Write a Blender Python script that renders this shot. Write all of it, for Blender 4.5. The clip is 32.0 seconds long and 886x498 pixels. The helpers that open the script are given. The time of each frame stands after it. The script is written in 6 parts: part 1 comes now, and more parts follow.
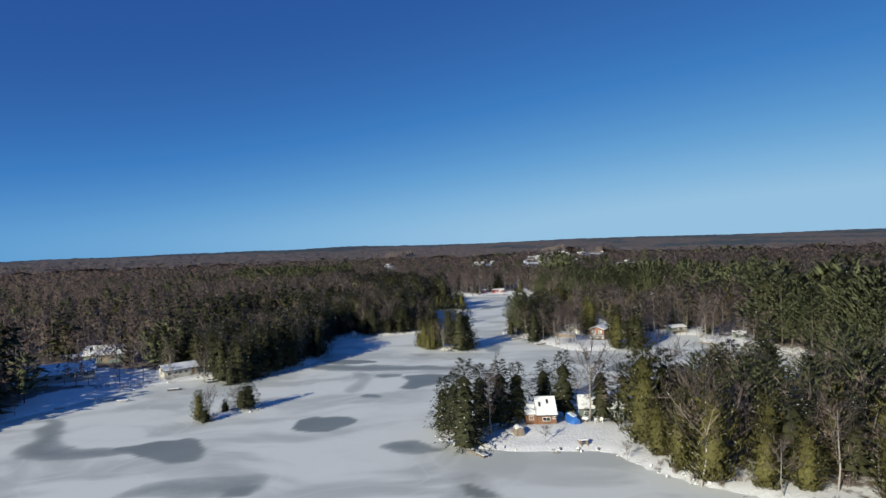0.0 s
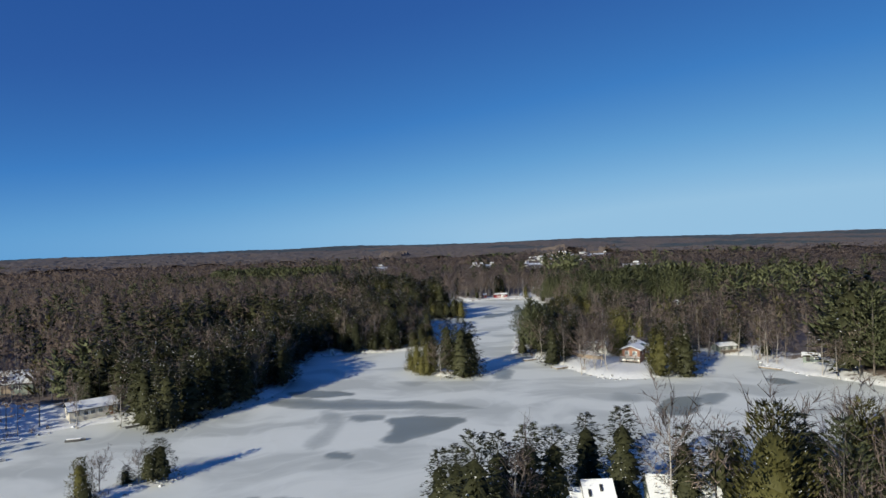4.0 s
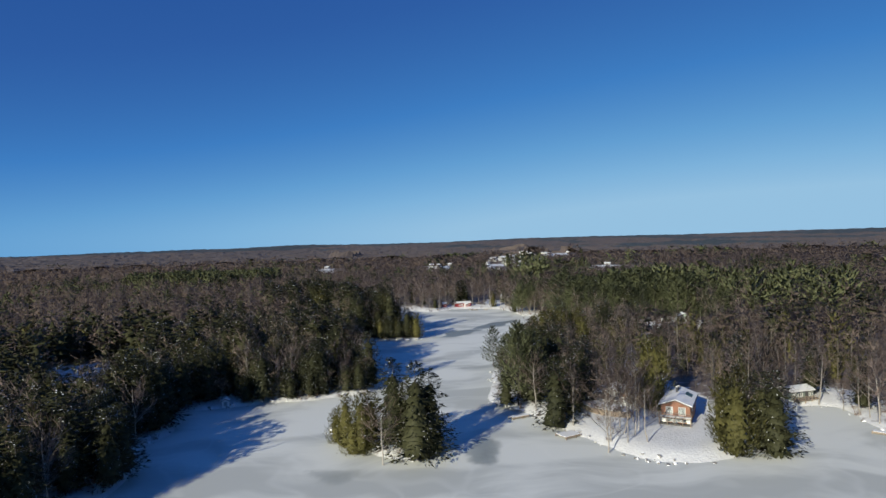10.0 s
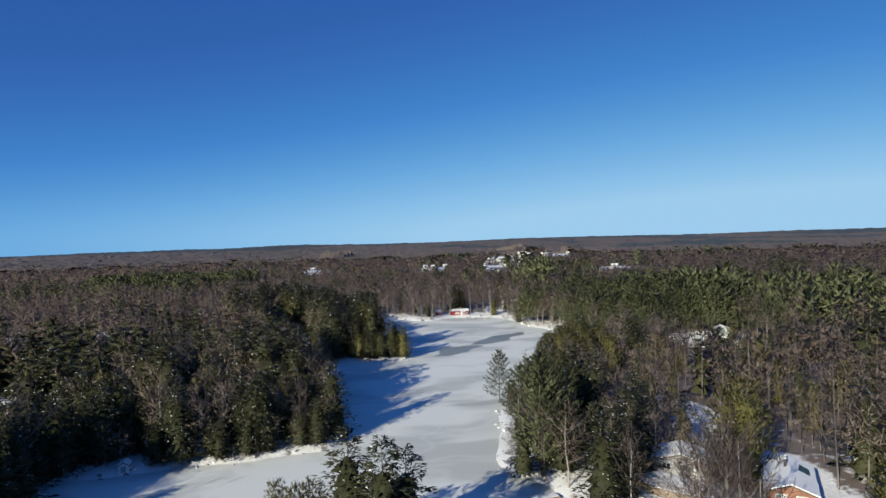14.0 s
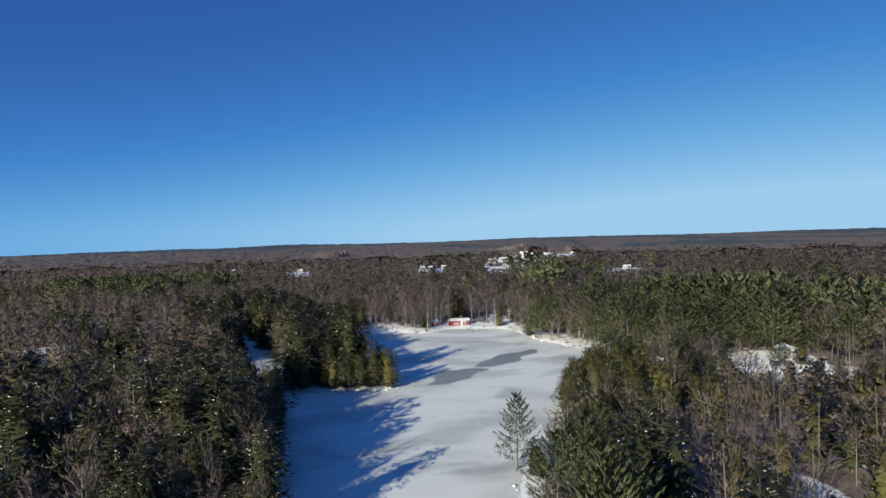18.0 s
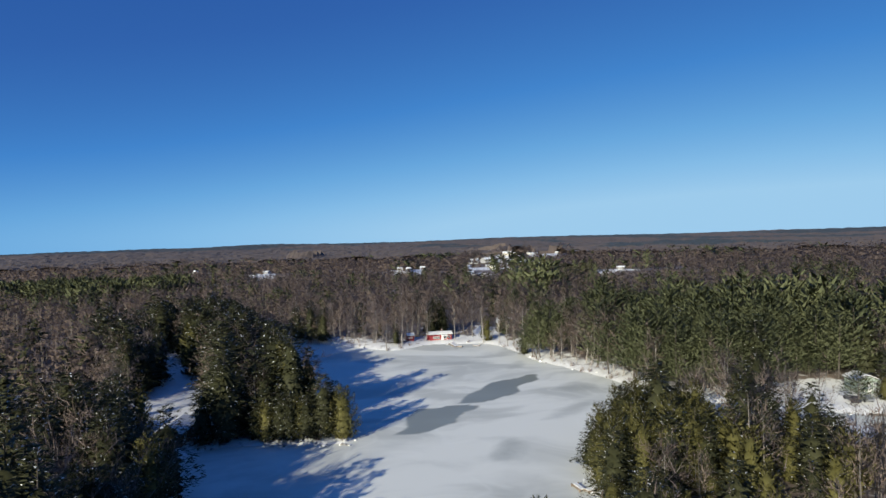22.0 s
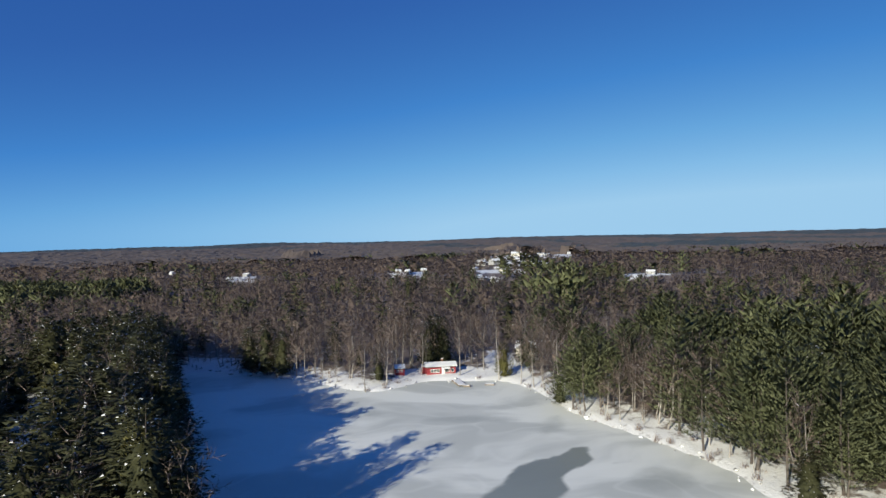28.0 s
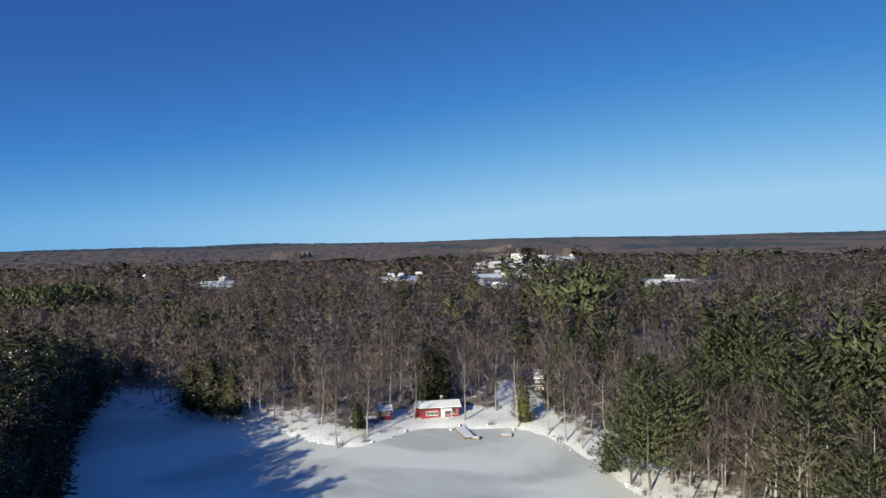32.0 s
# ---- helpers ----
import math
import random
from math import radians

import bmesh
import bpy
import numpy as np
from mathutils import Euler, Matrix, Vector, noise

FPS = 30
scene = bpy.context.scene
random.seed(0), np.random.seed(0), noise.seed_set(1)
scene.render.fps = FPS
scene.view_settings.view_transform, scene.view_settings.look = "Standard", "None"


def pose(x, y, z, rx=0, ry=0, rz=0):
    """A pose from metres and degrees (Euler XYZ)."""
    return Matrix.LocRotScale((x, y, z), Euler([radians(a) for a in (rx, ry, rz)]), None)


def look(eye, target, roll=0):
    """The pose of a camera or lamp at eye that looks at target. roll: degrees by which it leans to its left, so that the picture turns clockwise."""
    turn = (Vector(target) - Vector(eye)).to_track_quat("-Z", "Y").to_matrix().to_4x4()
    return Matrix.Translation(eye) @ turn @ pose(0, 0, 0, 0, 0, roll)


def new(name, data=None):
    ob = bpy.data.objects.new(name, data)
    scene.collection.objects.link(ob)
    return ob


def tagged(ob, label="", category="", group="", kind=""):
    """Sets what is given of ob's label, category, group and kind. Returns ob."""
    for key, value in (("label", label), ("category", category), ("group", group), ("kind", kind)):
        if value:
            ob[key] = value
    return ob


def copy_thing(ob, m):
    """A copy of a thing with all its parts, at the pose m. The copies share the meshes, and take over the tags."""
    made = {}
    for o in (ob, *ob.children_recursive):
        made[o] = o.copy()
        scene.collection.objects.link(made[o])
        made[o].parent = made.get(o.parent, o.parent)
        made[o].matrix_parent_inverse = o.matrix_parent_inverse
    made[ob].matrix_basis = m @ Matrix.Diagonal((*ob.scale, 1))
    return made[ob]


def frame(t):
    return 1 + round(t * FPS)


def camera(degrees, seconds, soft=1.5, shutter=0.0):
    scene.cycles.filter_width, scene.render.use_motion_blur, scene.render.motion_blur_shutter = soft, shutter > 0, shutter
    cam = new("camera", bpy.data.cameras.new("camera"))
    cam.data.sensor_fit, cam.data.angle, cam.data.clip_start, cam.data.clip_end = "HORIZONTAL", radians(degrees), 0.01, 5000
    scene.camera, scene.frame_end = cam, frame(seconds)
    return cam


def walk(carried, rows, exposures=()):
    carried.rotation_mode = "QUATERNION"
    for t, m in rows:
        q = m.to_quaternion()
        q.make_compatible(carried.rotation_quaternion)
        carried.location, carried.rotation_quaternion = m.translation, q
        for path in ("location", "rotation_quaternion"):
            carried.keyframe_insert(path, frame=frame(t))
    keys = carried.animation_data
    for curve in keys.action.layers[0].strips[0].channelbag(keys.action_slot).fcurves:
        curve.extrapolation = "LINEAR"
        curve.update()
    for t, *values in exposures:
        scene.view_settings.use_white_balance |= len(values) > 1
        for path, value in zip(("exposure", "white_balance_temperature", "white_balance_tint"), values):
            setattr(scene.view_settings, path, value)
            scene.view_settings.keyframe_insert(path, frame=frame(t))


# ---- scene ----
cam = camera(71.7, 32.0, soft=1.5)
METRES, EYE, TILT, LEAN, TURN = 350.0, 39.0, -0.33, 1.9, 0.0
ROWS = [
    (0.0, 0.0, 0.0, 0.0, 0.0, 0.0, -0.0),
    (0.5, -0.0, 0.0161, 0.0001, -0.06, -0.01, 0.01),
    (1.0, 0.0, 0.0325, 0.0002, -0.08, -0.0, 0.01),
    (1.5, 0.0001, 0.0489, 0.0001, -0.13, 0.01, -0.02),
    (2.0, -0.0001, 0.0653, 0.0003, -0.19, -0.01, -0.03),
    (2.5, -0.0001, 0.0817, 0.0003, -0.21, -0.02, -0.06),
    (3.0, -0.0003, 0.0983, 0.0003, -0.24, -0.02, -0.1),
    (3.5, -0.0004, 0.1149, 0.0005, -0.28, -0.02, -0.11),
    (5.5, -0.0006, 0.1818, 0.0018, -0.85, -0.11, -0.15),
    (6.0, -0.0004, 0.1984, 0.0016, -1.26, -0.11, -0.13),
    (6.5, 0.0, 0.2148, 0.0018, -1.79, -0.12, -0.14),
    (7.0, 0.0006, 0.2312, 0.0019, -2.46, -0.11, -0.14),
    (7.5, 0.0011, 0.2475, 0.0019, -3.04, -0.12, -0.18),
    (8.0, 0.002, 0.2638, 0.002, -3.48, -0.1, -0.21),
    (8.5, 0.003, 0.2801, 0.0019, -3.88, -0.1, -0.19),
    (9.0, 0.0042, 0.2965, 0.0022, -4.18, -0.1, -0.18),
    (9.5, 0.0053, 0.3127, 0.0023, -4.36, -0.09, -0.16),
    (10.0, 0.0066, 0.3287, 0.0023, -4.49, -0.08, -0.17),
    (10.5, 0.0081, 0.3445, 0.0024, -4.6, -0.07, -0.15),
    (11.0, 0.0094, 0.3606, 0.0024, -4.7, -0.07, -0.16),
    (11.5, 0.0109, 0.3762, 0.0024, -4.77, -0.06, -0.15),
    (12.0, 0.0125, 0.392, 0.0023, -4.82, -0.04, -0.17),
    (12.5, 0.0142, 0.4076, 0.0024, -4.83, -0.06, -0.17),
    (13.0, 0.0159, 0.4234, 0.0024, -4.86, -0.06, -0.18),
    (13.5, 0.0176, 0.4392, 0.0024, -4.88, -0.06, -0.17),
    (14.0, 0.0194, 0.4549, 0.0024, -4.9, -0.07, -0.2),
    (14.5, 0.0213, 0.4707, 0.0024, -4.91, -0.06, -0.2),
    (16.5, 0.0278, 0.5325, 0.0026, -4.99, -0.07, -0.23),
    (17.0, 0.0294, 0.5479, 0.0026, -4.98, -0.08, -0.24),
    (17.5, 0.031, 0.5633, 0.0026, -4.97, -0.08, -0.26),
    (18.0, 0.0326, 0.579, 0.0027, -4.97, -0.09, -0.23),
    (18.5, 0.0341, 0.5947, 0.0028, -4.95, -0.08, -0.21),
    (19.0, 0.0355, 0.6103, 0.0028, -4.94, -0.09, -0.22),
    (19.5, 0.037, 0.6258, 0.0029, -4.94, -0.1, -0.24),
    (20.0, 0.0386, 0.6414, 0.0029, -5.22, -0.1, -0.25),
    (20.5, 0.0401, 0.657, 0.003, -5.52, -0.1, -0.26),
    (21.0, 0.0419, 0.6724, 0.003, -5.95, -0.11, -0.29),
    (21.5, 0.0439, 0.6878, 0.0032, -6.46, -0.11, -0.25),
    (22.0, 0.0461, 0.7031, 0.0032, -6.85, -0.12, -0.23),
    (22.5, 0.0486, 0.7183, 0.0034, -7.09, -0.12, -0.23),
    (23.0, 0.0507, 0.7335, 0.0034, -7.24, -0.13, -0.25),
    (23.5, 0.053, 0.7487, 0.0036, -7.39, -0.14, -0.23),
    (24.0, 0.0553, 0.7637, 0.0037, -7.47, -0.15, -0.26),
    (24.5, 0.0577, 0.7786, 0.0038, -7.49, -0.17, -0.29),
    (25.0, 0.0601, 0.7936, 0.0038, -7.51, -0.17, -0.3),
    (25.5, 0.0623, 0.8078, 0.0038, -7.51, -0.17, -0.31),
    (27.5, 0.0682, 0.8627, 0.0046, -6.17, -0.19, -0.47),
    (28.0, 0.0696, 0.8775, 0.0046, -6.41, -0.18, -0.51),
    (28.5, 0.0709, 0.8927, 0.0047, -6.63, -0.2, -0.53),
    (29.0, 0.0722, 0.9079, 0.0046, -6.78, -0.18, -0.59),
    (29.5, 0.0734, 0.9232, 0.0046, -6.88, -0.18, -0.61),
    (30.0, 0.0746, 0.9385, 0.0047, -6.96, -0.17, -0.6),
    (30.5, 0.0758, 0.9537, 0.0048, -6.97, -0.16, -0.64),
    (31.0, 0.0771, 0.969, 0.0049, -6.96, -0.13, -0.64),
    (31.5, 0.0785, 0.9831, 0.0054, -6.92, -0.12, -0.67),
    (32.0, 0.0801, 0.9955, 0.0057, -6.82, -0.06, -0.68),
]
walk(cam, [(t, pose(0, 0, EYE, TILT, LEAN, TURN) @ pose(METRES * x, METRES * y, METRES * z, 90 + pitch, roll, yaw)) for t, x, y, z, yaw, pitch, roll in ROWS],
     exposures=((0.0, 0.2), (9.0, 0.2), (11.5, 0.26), (14.0, 0.38), (32.0, 0.38)))

# ---- light ----
SUN_AZ, SUN_EL = 219.0, 20.5
world = bpy.data.worlds.new("winter_sky")
scene.world = world
world.use_nodes = True
wn = world.node_tree
sky = wn.nodes.new("ShaderNodeTexSky")
sky.sky_type = "NISHITA"
sky.sun_disc = False
sky.sun_elevation, sky.sun_rotation = radians(SUN_EL), radians(SUN_AZ)
sky.altitude, sky.air_density, sky.dust_density, sky.ozone_density = 300, 1.0, 0.0, 7.0
wn.nodes["Background"].inputs["Strength"].default_value = 0.045
tint = wn.nodes.new("ShaderNodeMix")
tint.data_type, tint.blend_type = "RGBA", "MULTIPLY"
tint.inputs[0].default_value, tint.inputs[7].default_value = 1.0, (0.68, 0.79, 0.86, 1)
deep = wn.nodes.new("ShaderNodeGamma")
deep.inputs["Gamma"].default_value = 1.4
wn.links.new(sky.outputs["Color"], deep.inputs["Color"])
wn.links.new(deep.outputs["Color"], tint.inputs[6])
# the clear winter sky runs from deep blue overhead to pale blue at the horizon, by the sky's brightness
lum = wn.nodes.new("ShaderNodeRGBToBW")
wn.links.new(tint.outputs[2], lum.inputs[0])
level = wn.nodes.new("ShaderNodeMath")
level.operation, level.inputs[1].default_value = "DIVIDE", 12.0
wn.links.new(lum.outputs[0], level.inputs[0])
blues = wn.nodes.new("ShaderNodeValToRGB")
cr = blues.color_ramp
cr.elements[0].position, cr.elements[0].color = 0.09, (0.02, 0.085, 0.318, 1)
cr.elements[1].position, cr.elements[1].color = 0.9, (0.31, 0.545, 0.765, 1)
for at_level, c in ((0.16, (0.028, 0.113, 0.38)), (0.31, (0.05, 0.212, 0.55)), (0.5, (0.125, 0.35, 0.66)), (0.68, (0.21, 0.455, 0.725))):
    cr.elements.new(at_level).color = (*c, 1)
wn.links.new(level.outputs[0], blues.inputs[0])
scaled = wn.nodes.new("ShaderNodeVectorMath")
scaled.operation, scaled.inputs[3].default_value = "SCALE", 18.7
wn.links.new(blues.outputs[0], scaled.inputs[0])
wn.links.new(scaled.outputs[0], wn.nodes["Background"].inputs["Color"])
sun_data = bpy.data.lights.new("sun", "SUN")
sun_data.energy, sun_data.angle, sun_data.color = 4.9, radians(0.5), (1.0, 0.94, 0.755)
sun = new("sun", sun_data)
a, e = radians(SUN_AZ), radians(SUN_EL)
sun.matrix_world = look((300 * math.sin(a) * math.cos(e), 300 * math.cos(a) * math.cos(e), 300 * math.sin(e)), (0, 0, 0))


# ---- materials ----
def material(name, dark, light, scale=1.0, rough=0.8, fine=None, bump=0.0, spread=0.25, island=False, metal=0.0, coat=0.0, sheen=0.5, thin=0.0):
    """Two tones blended by a coarse and a fine noise in world metres, shifted from one object (or island) to the next."""
    m = bpy.data.materials.new(name)
    m.use_nodes = True
    t = m.node_tree
    b = t.nodes["Principled BSDF"]
    b.inputs["Roughness"].default_value = rough
    b.inputs["Metallic"].default_value = metal
    b.inputs["Specular IOR Level"].default_value = sheen
    b.inputs["Coat Weight"].default_value = coat
    g = t.nodes.new("ShaderNodeNewGeometry")
    n1 = t.nodes.new("ShaderNodeTexNoise")
    n1.inputs["Scale"].default_value, n1.inputs["Detail"].default_value = scale, 4
    n2 = t.nodes.new("ShaderNodeTexNoise")
    n2.inputs["Scale"].default_value, n2.inputs["Detail"].default_value = fine or scale * 9, 3
    for n in (n1, n2):
        t.links.new(g.outputs["Position"], n.inputs["Vector"])
    if island:
        r = g.outputs["Random Per Island"]
    else:
        r = t.nodes.new("ShaderNodeObjectInfo").outputs["Random"]
    add = t.nodes.new("ShaderNodeMath")
    add.operation = "ADD"
    t.links.new(n1.outputs["Fac"], add.inputs[0])
    t.links.new(n2.outputs["Fac"], add.inputs[1])
    sh = t.nodes.new("ShaderNodeMath")
    sh.operation, sh.inputs[1].default_value = "MULTIPLY_ADD", spread * 2
    t.links.new(r, sh.inputs[0])
    t.links.new(add.outputs[0], sh.inputs[2])
    ramp = t.nodes.new("ShaderNodeMapRange")
    ramp.inputs["From Min"].default_value, ramp.inputs["From Max"].default_value = 0.62 + spread * 0.5, 1.38 + spread * 1.5
    t.links.new(sh.outputs[0], ramp.inputs["Value"])
    mix = t.nodes.new("ShaderNodeMix")
    mix.data_type = "RGBA"
    mix.inputs[6].default_value, mix.inputs[7].default_value = (*dark, 1), (*light, 1)
    t.links.new(ramp.outputs["Result"], mix.inputs[0])
    t.links.new(mix.outputs[2], b.inputs["Base Color"])
    if thin:  # needles and twigs let some light through
        tr = t.nodes.new("ShaderNodeBsdfTranslucent")
        t.links.new(mix.outputs[2], tr.inputs["Color"])
        ms = t.nodes.new("ShaderNodeMixShader")
        ms.inputs[0].default_value = thin
        t.links.new(b.outputs[0], ms.inputs[1])
        t.links.new(tr.outputs[0], ms.inputs[2])
        t.links.new(ms.outputs[0], t.nodes["Material Output"].inputs["Surface"])
    if bump:
        bp = t.nodes.new("ShaderNodeBump")
        bp.inputs["Strength"].default_value, bp.inputs["Distance"].default_value = 0.6, bump
        t.links.new(add.outputs[0], bp.inputs["Height"])
        t.links.new(bp.outputs["Normal"], b.inputs["Normal"])
    return m


BARK = material("bark", (0.05, 0.04, 0.035), (0.15, 0.13, 0.115), 2.0, 0.9, 14, 0.02)
PALE_BARK = material("pale_bark", (0.17, 0.155, 0.14), (0.42, 0.39, 0.355), 2.0, 0.85, 14, 0.02)
GREY_BARK = material("grey_bark", (0.09, 0.08, 0.07), (0.22, 0.2, 0.18), 2.0, 0.85, 14, 0.02)
TWIG = material("twigs", (0.165, 0.128, 0.106), (0.32, 0.25, 0.212), 0.035, 0.9, 0.6, sheen=0.1, thin=0.15)
FAR_TWIG = material("far_twigs", (0.165, 0.127, 0.107), (0.31, 0.243, 0.208), 0.03, 0.95, 0.14, sheen=0.05, thin=0.48)
HEMLOCK = material("hemlock_needles", (0.024, 0.027, 0.015), (0.064, 0.066, 0.033), 0.12, 0.6, 1.6, sheen=0.12, thin=0.08)
PINE = material("pine_needles", (0.053, 0.063, 0.034), (0.142, 0.154, 0.08), 0.12, 0.55, 1.6, sheen=0.12, thin=0.08)
CEDAR = material("cedar_sprays", (0.06, 0.059, 0.022), (0.142, 0.132, 0.047), 0.12, 0.6, 1.6, sheen=0.12, thin=0.1)
SNOW = material("snow", (0.72, 0.74, 0.77), (0.9, 0.91, 0.92), 0.25, 0.6, 3.0, 0.06)
ROOF_SNOW = material("roof_snow", (0.66, 0.675, 0.69), (0.82, 0.83, 0.83), 0.5, 0.55, 4.0, 0.03)


def ground_material():
    """Snow with brush and leaf litter showing through in the woods."""
    m = material("snowy_ground", (0.6, 0.61, 0.612), (0.78, 0.785, 0.775), 0.25, 0.65, 2.0, 0.2)
    t = m.node_tree
    b = t.nodes["Principled BSDF"]
    at = t.nodes.new("ShaderNodeAttribute")
    at.attribute_name = "litter"
    g = t.nodes.new("ShaderNodeNewGeometry")
    n = t.nodes.new("ShaderNodeTexNoise")
    n.inputs["Scale"].default_value, n.inputs["Detail"].default_value, n.inputs["Roughness"].default_value = 0.35, 7, 0.68
    t.links.new(g.outputs["Position"], n.inputs["Vector"])
    s = t.nodes.new("ShaderNodeMath")
    s.operation = "SUBTRACT"
    t.links.new(at.outputs["Fac"], s.inputs[0])
    t.links.new(n.outputs["Fac"], s.inputs[1])
    r = t.nodes.new("ShaderNodeMapRange")
    r.inputs["From Min"].default_value, r.inputs["From Max"].default_value = -0.06, 0.06
    t.links.new(s.outputs[0], r.inputs["Value"])
    n2 = t.nodes.new("ShaderNodeTexNoise")
    n2.inputs["Scale"].default_value, n2.inputs["Detail"].default_value = 0.15, 6
    t.links.new(g.outputs["Position"], n2.inputs["Vector"])
    lit = t.nodes.new("ShaderNodeMix")
    lit.data_type = "RGBA"
    lit.inputs[6].default_value, lit.inputs[7].default_value = (0.08, 0.065, 0.055, 1), (0.22, 0.175, 0.15, 1)
    t.links.new(n2.outputs["Fac"], lit.inputs[0])
    mix = t.nodes.new("ShaderNodeMix")
    mix.data_type = "RGBA"
    t.links.new(r.outputs["Result"], mix.inputs[0])
    t.links.new(b.inputs["Base Color"].links[0].from_socket, mix.inputs[6])
    t.links.new(lit.outputs[2], mix.inputs[7])
    t.links.new(mix.outputs[2], b.inputs["Base Color"])
    return m


def ice_material():
    """Lake ice under thin wind-packed snow; bare grey ice where the wind or melt has opened it."""
    m = bpy.data.materials.new("lake_ice")
    m.use_nodes = True
    t = m.node_tree
    b = t.nodes["Principled BSDF"]
    L = t.links.new
    g = t.nodes.new("ShaderNodeNewGeometry")
    warp = t.nodes.new("ShaderNodeTexNoise")
    warp.inputs["Scale"].default_value, warp.inputs["Detail"].default_value = 0.028, 2
    L(g.outputs["Position"], warp.inputs["Vector"])
    wv = t.nodes.new("ShaderNodeVectorMath")
    wv.operation = "MULTIPLY_ADD"
    wv.inputs[1].default_value = (34, 34, 0)
    L(warp.outputs["Color"], wv.inputs[0])
    L(g.outputs["Position"], wv.inputs[2])
    st = t.nodes.new("ShaderNodeMapping")
    st.inputs["Rotation"].default_value = (0, 0, radians(-20))
    st.inputs["Scale"].default_value = (0.03, 0.065, 1)
    L(wv.outputs[0], st.inputs["Vector"])
    swirl = t.nodes.new("ShaderNodeTexNoise")
    swirl.inputs["Scale"].default_value, swirl.inputs["Detail"].default_value, swirl.inputs["Roughness"].default_value = 1.0, 5, 0.5
    L(st.outputs[0], swirl.inputs["Vector"])
    fine = t.nodes.new("ShaderNodeTexNoise")
    fine.inputs["Scale"].default_value, fine.inputs["Detail"].default_value = 0.7, 5
    L(g.outputs["Position"], fine.inputs["Vector"])
    r1 = t.nodes.new("ShaderNodeMapRange")
    r1.interpolation_type = "SMOOTHSTEP"
    r1.inputs["From Min"].default_value, r1.inputs["From Max"].default_value = 0.43, 0.62
    L(swirl.outputs["Fac"], r1.inputs["Value"])
    snow = t.nodes.new("ShaderNodeMix")
    snow.data_type = "RGBA"
    snow.inputs[6].default_value, snow.inputs[7].default_value = (0.672, 0.69, 0.645, 1), (0.472, 0.492, 0.462, 1)
    L(r1.outputs["Result"], snow.inputs[0])
    # pale curved drift lines
    bend = t.nodes.new("ShaderNodeTexNoise")
    bend.inputs["Scale"].default_value, bend.inputs["Detail"].default_value = 0.042, 1.5
    L(wv.outputs[0], bend.inputs["Vector"])
    off = t.nodes.new("ShaderNodeMath")
    off.operation, off.inputs[1].default_value = "PINGPONG", 0.08
    L(bend.outputs["Fac"], off.inputs[0])
    line = t.nodes.new("ShaderNodeMapRange")
    line.interpolation_type = "SMOOTHSTEP"
    line.inputs["From Min"].default_value, line.inputs["From Max"].default_value = 0.022, 0.0
    line.inputs["To Max"].default_value = 0.2
    L(off.outputs[0], line.inputs["Value"])
    drift = t.nodes.new("ShaderNodeMix")
    drift.data_type = "RGBA"
    drift.inputs[7].default_value = (0.735, 0.75, 0.71, 1)
    L(line.outputs["Result"], drift.inputs[0])
    L(snow.outputs[2], drift.inputs[6])
    at = t.nodes.new("ShaderNodeAttribute")
    at.attribute_name = "bare"
    sm = t.nodes.new("ShaderNodeMath")
    sm.operation, sm.inputs[1].default_value = "MULTIPLY_ADD", 0.16
    L(fine.outputs["Fac"], sm.inputs[0])
    L(at.outputs["Fac"], sm.inputs[2])
    r2 = t.nodes.new("ShaderNodeMapRange")
    r2.interpolation_type = "SMOOTHSTEP"
    r2.inputs["From Min"].default_value, r2.inputs["From Max"].default_value = 0.16, 1.02
    L(sm.outputs[0], r2.inputs["Value"])
    ice = t.nodes.new("ShaderNodeMix")
    ice.data_type = "RGBA"
    ice.inputs[6].default_value, ice.inputs[7].default_value = (0.16, 0.18, 0.165, 1), (0.28, 0.305, 0.28, 1)
    L(swirl.outputs["Fac"], ice.inputs[0])
    mix = t.nodes.new("ShaderNodeMix")
    mix.data_type = "RGBA"
    L(r2.outputs["Result"], mix.inputs[0])
    L(drift.outputs[2], mix.inputs[6])
    L(ice.outputs[2], mix.inputs[7])
    L(mix.outputs[2], b.inputs["Base Color"])
    ro = t.nodes.new("ShaderNodeMapRange")
    ro.inputs["To Min"].default_value, ro.inputs["To Max"].default_value = 0.7, 0.42
    L(r2.outputs["Result"], ro.inputs["Value"])
    L(ro.outputs["Result"], b.inputs["Roughness"])
    bp = t.nodes.new("ShaderNodeBump")
    bp.inputs["Strength"].default_value, bp.inputs["Distance"].default_value = 0.3, 0.05
    L(fine.outputs["Fac"], bp.inputs["Height"])
    L(bp.outputs["Normal"], b.inputs["Normal"])
    return m


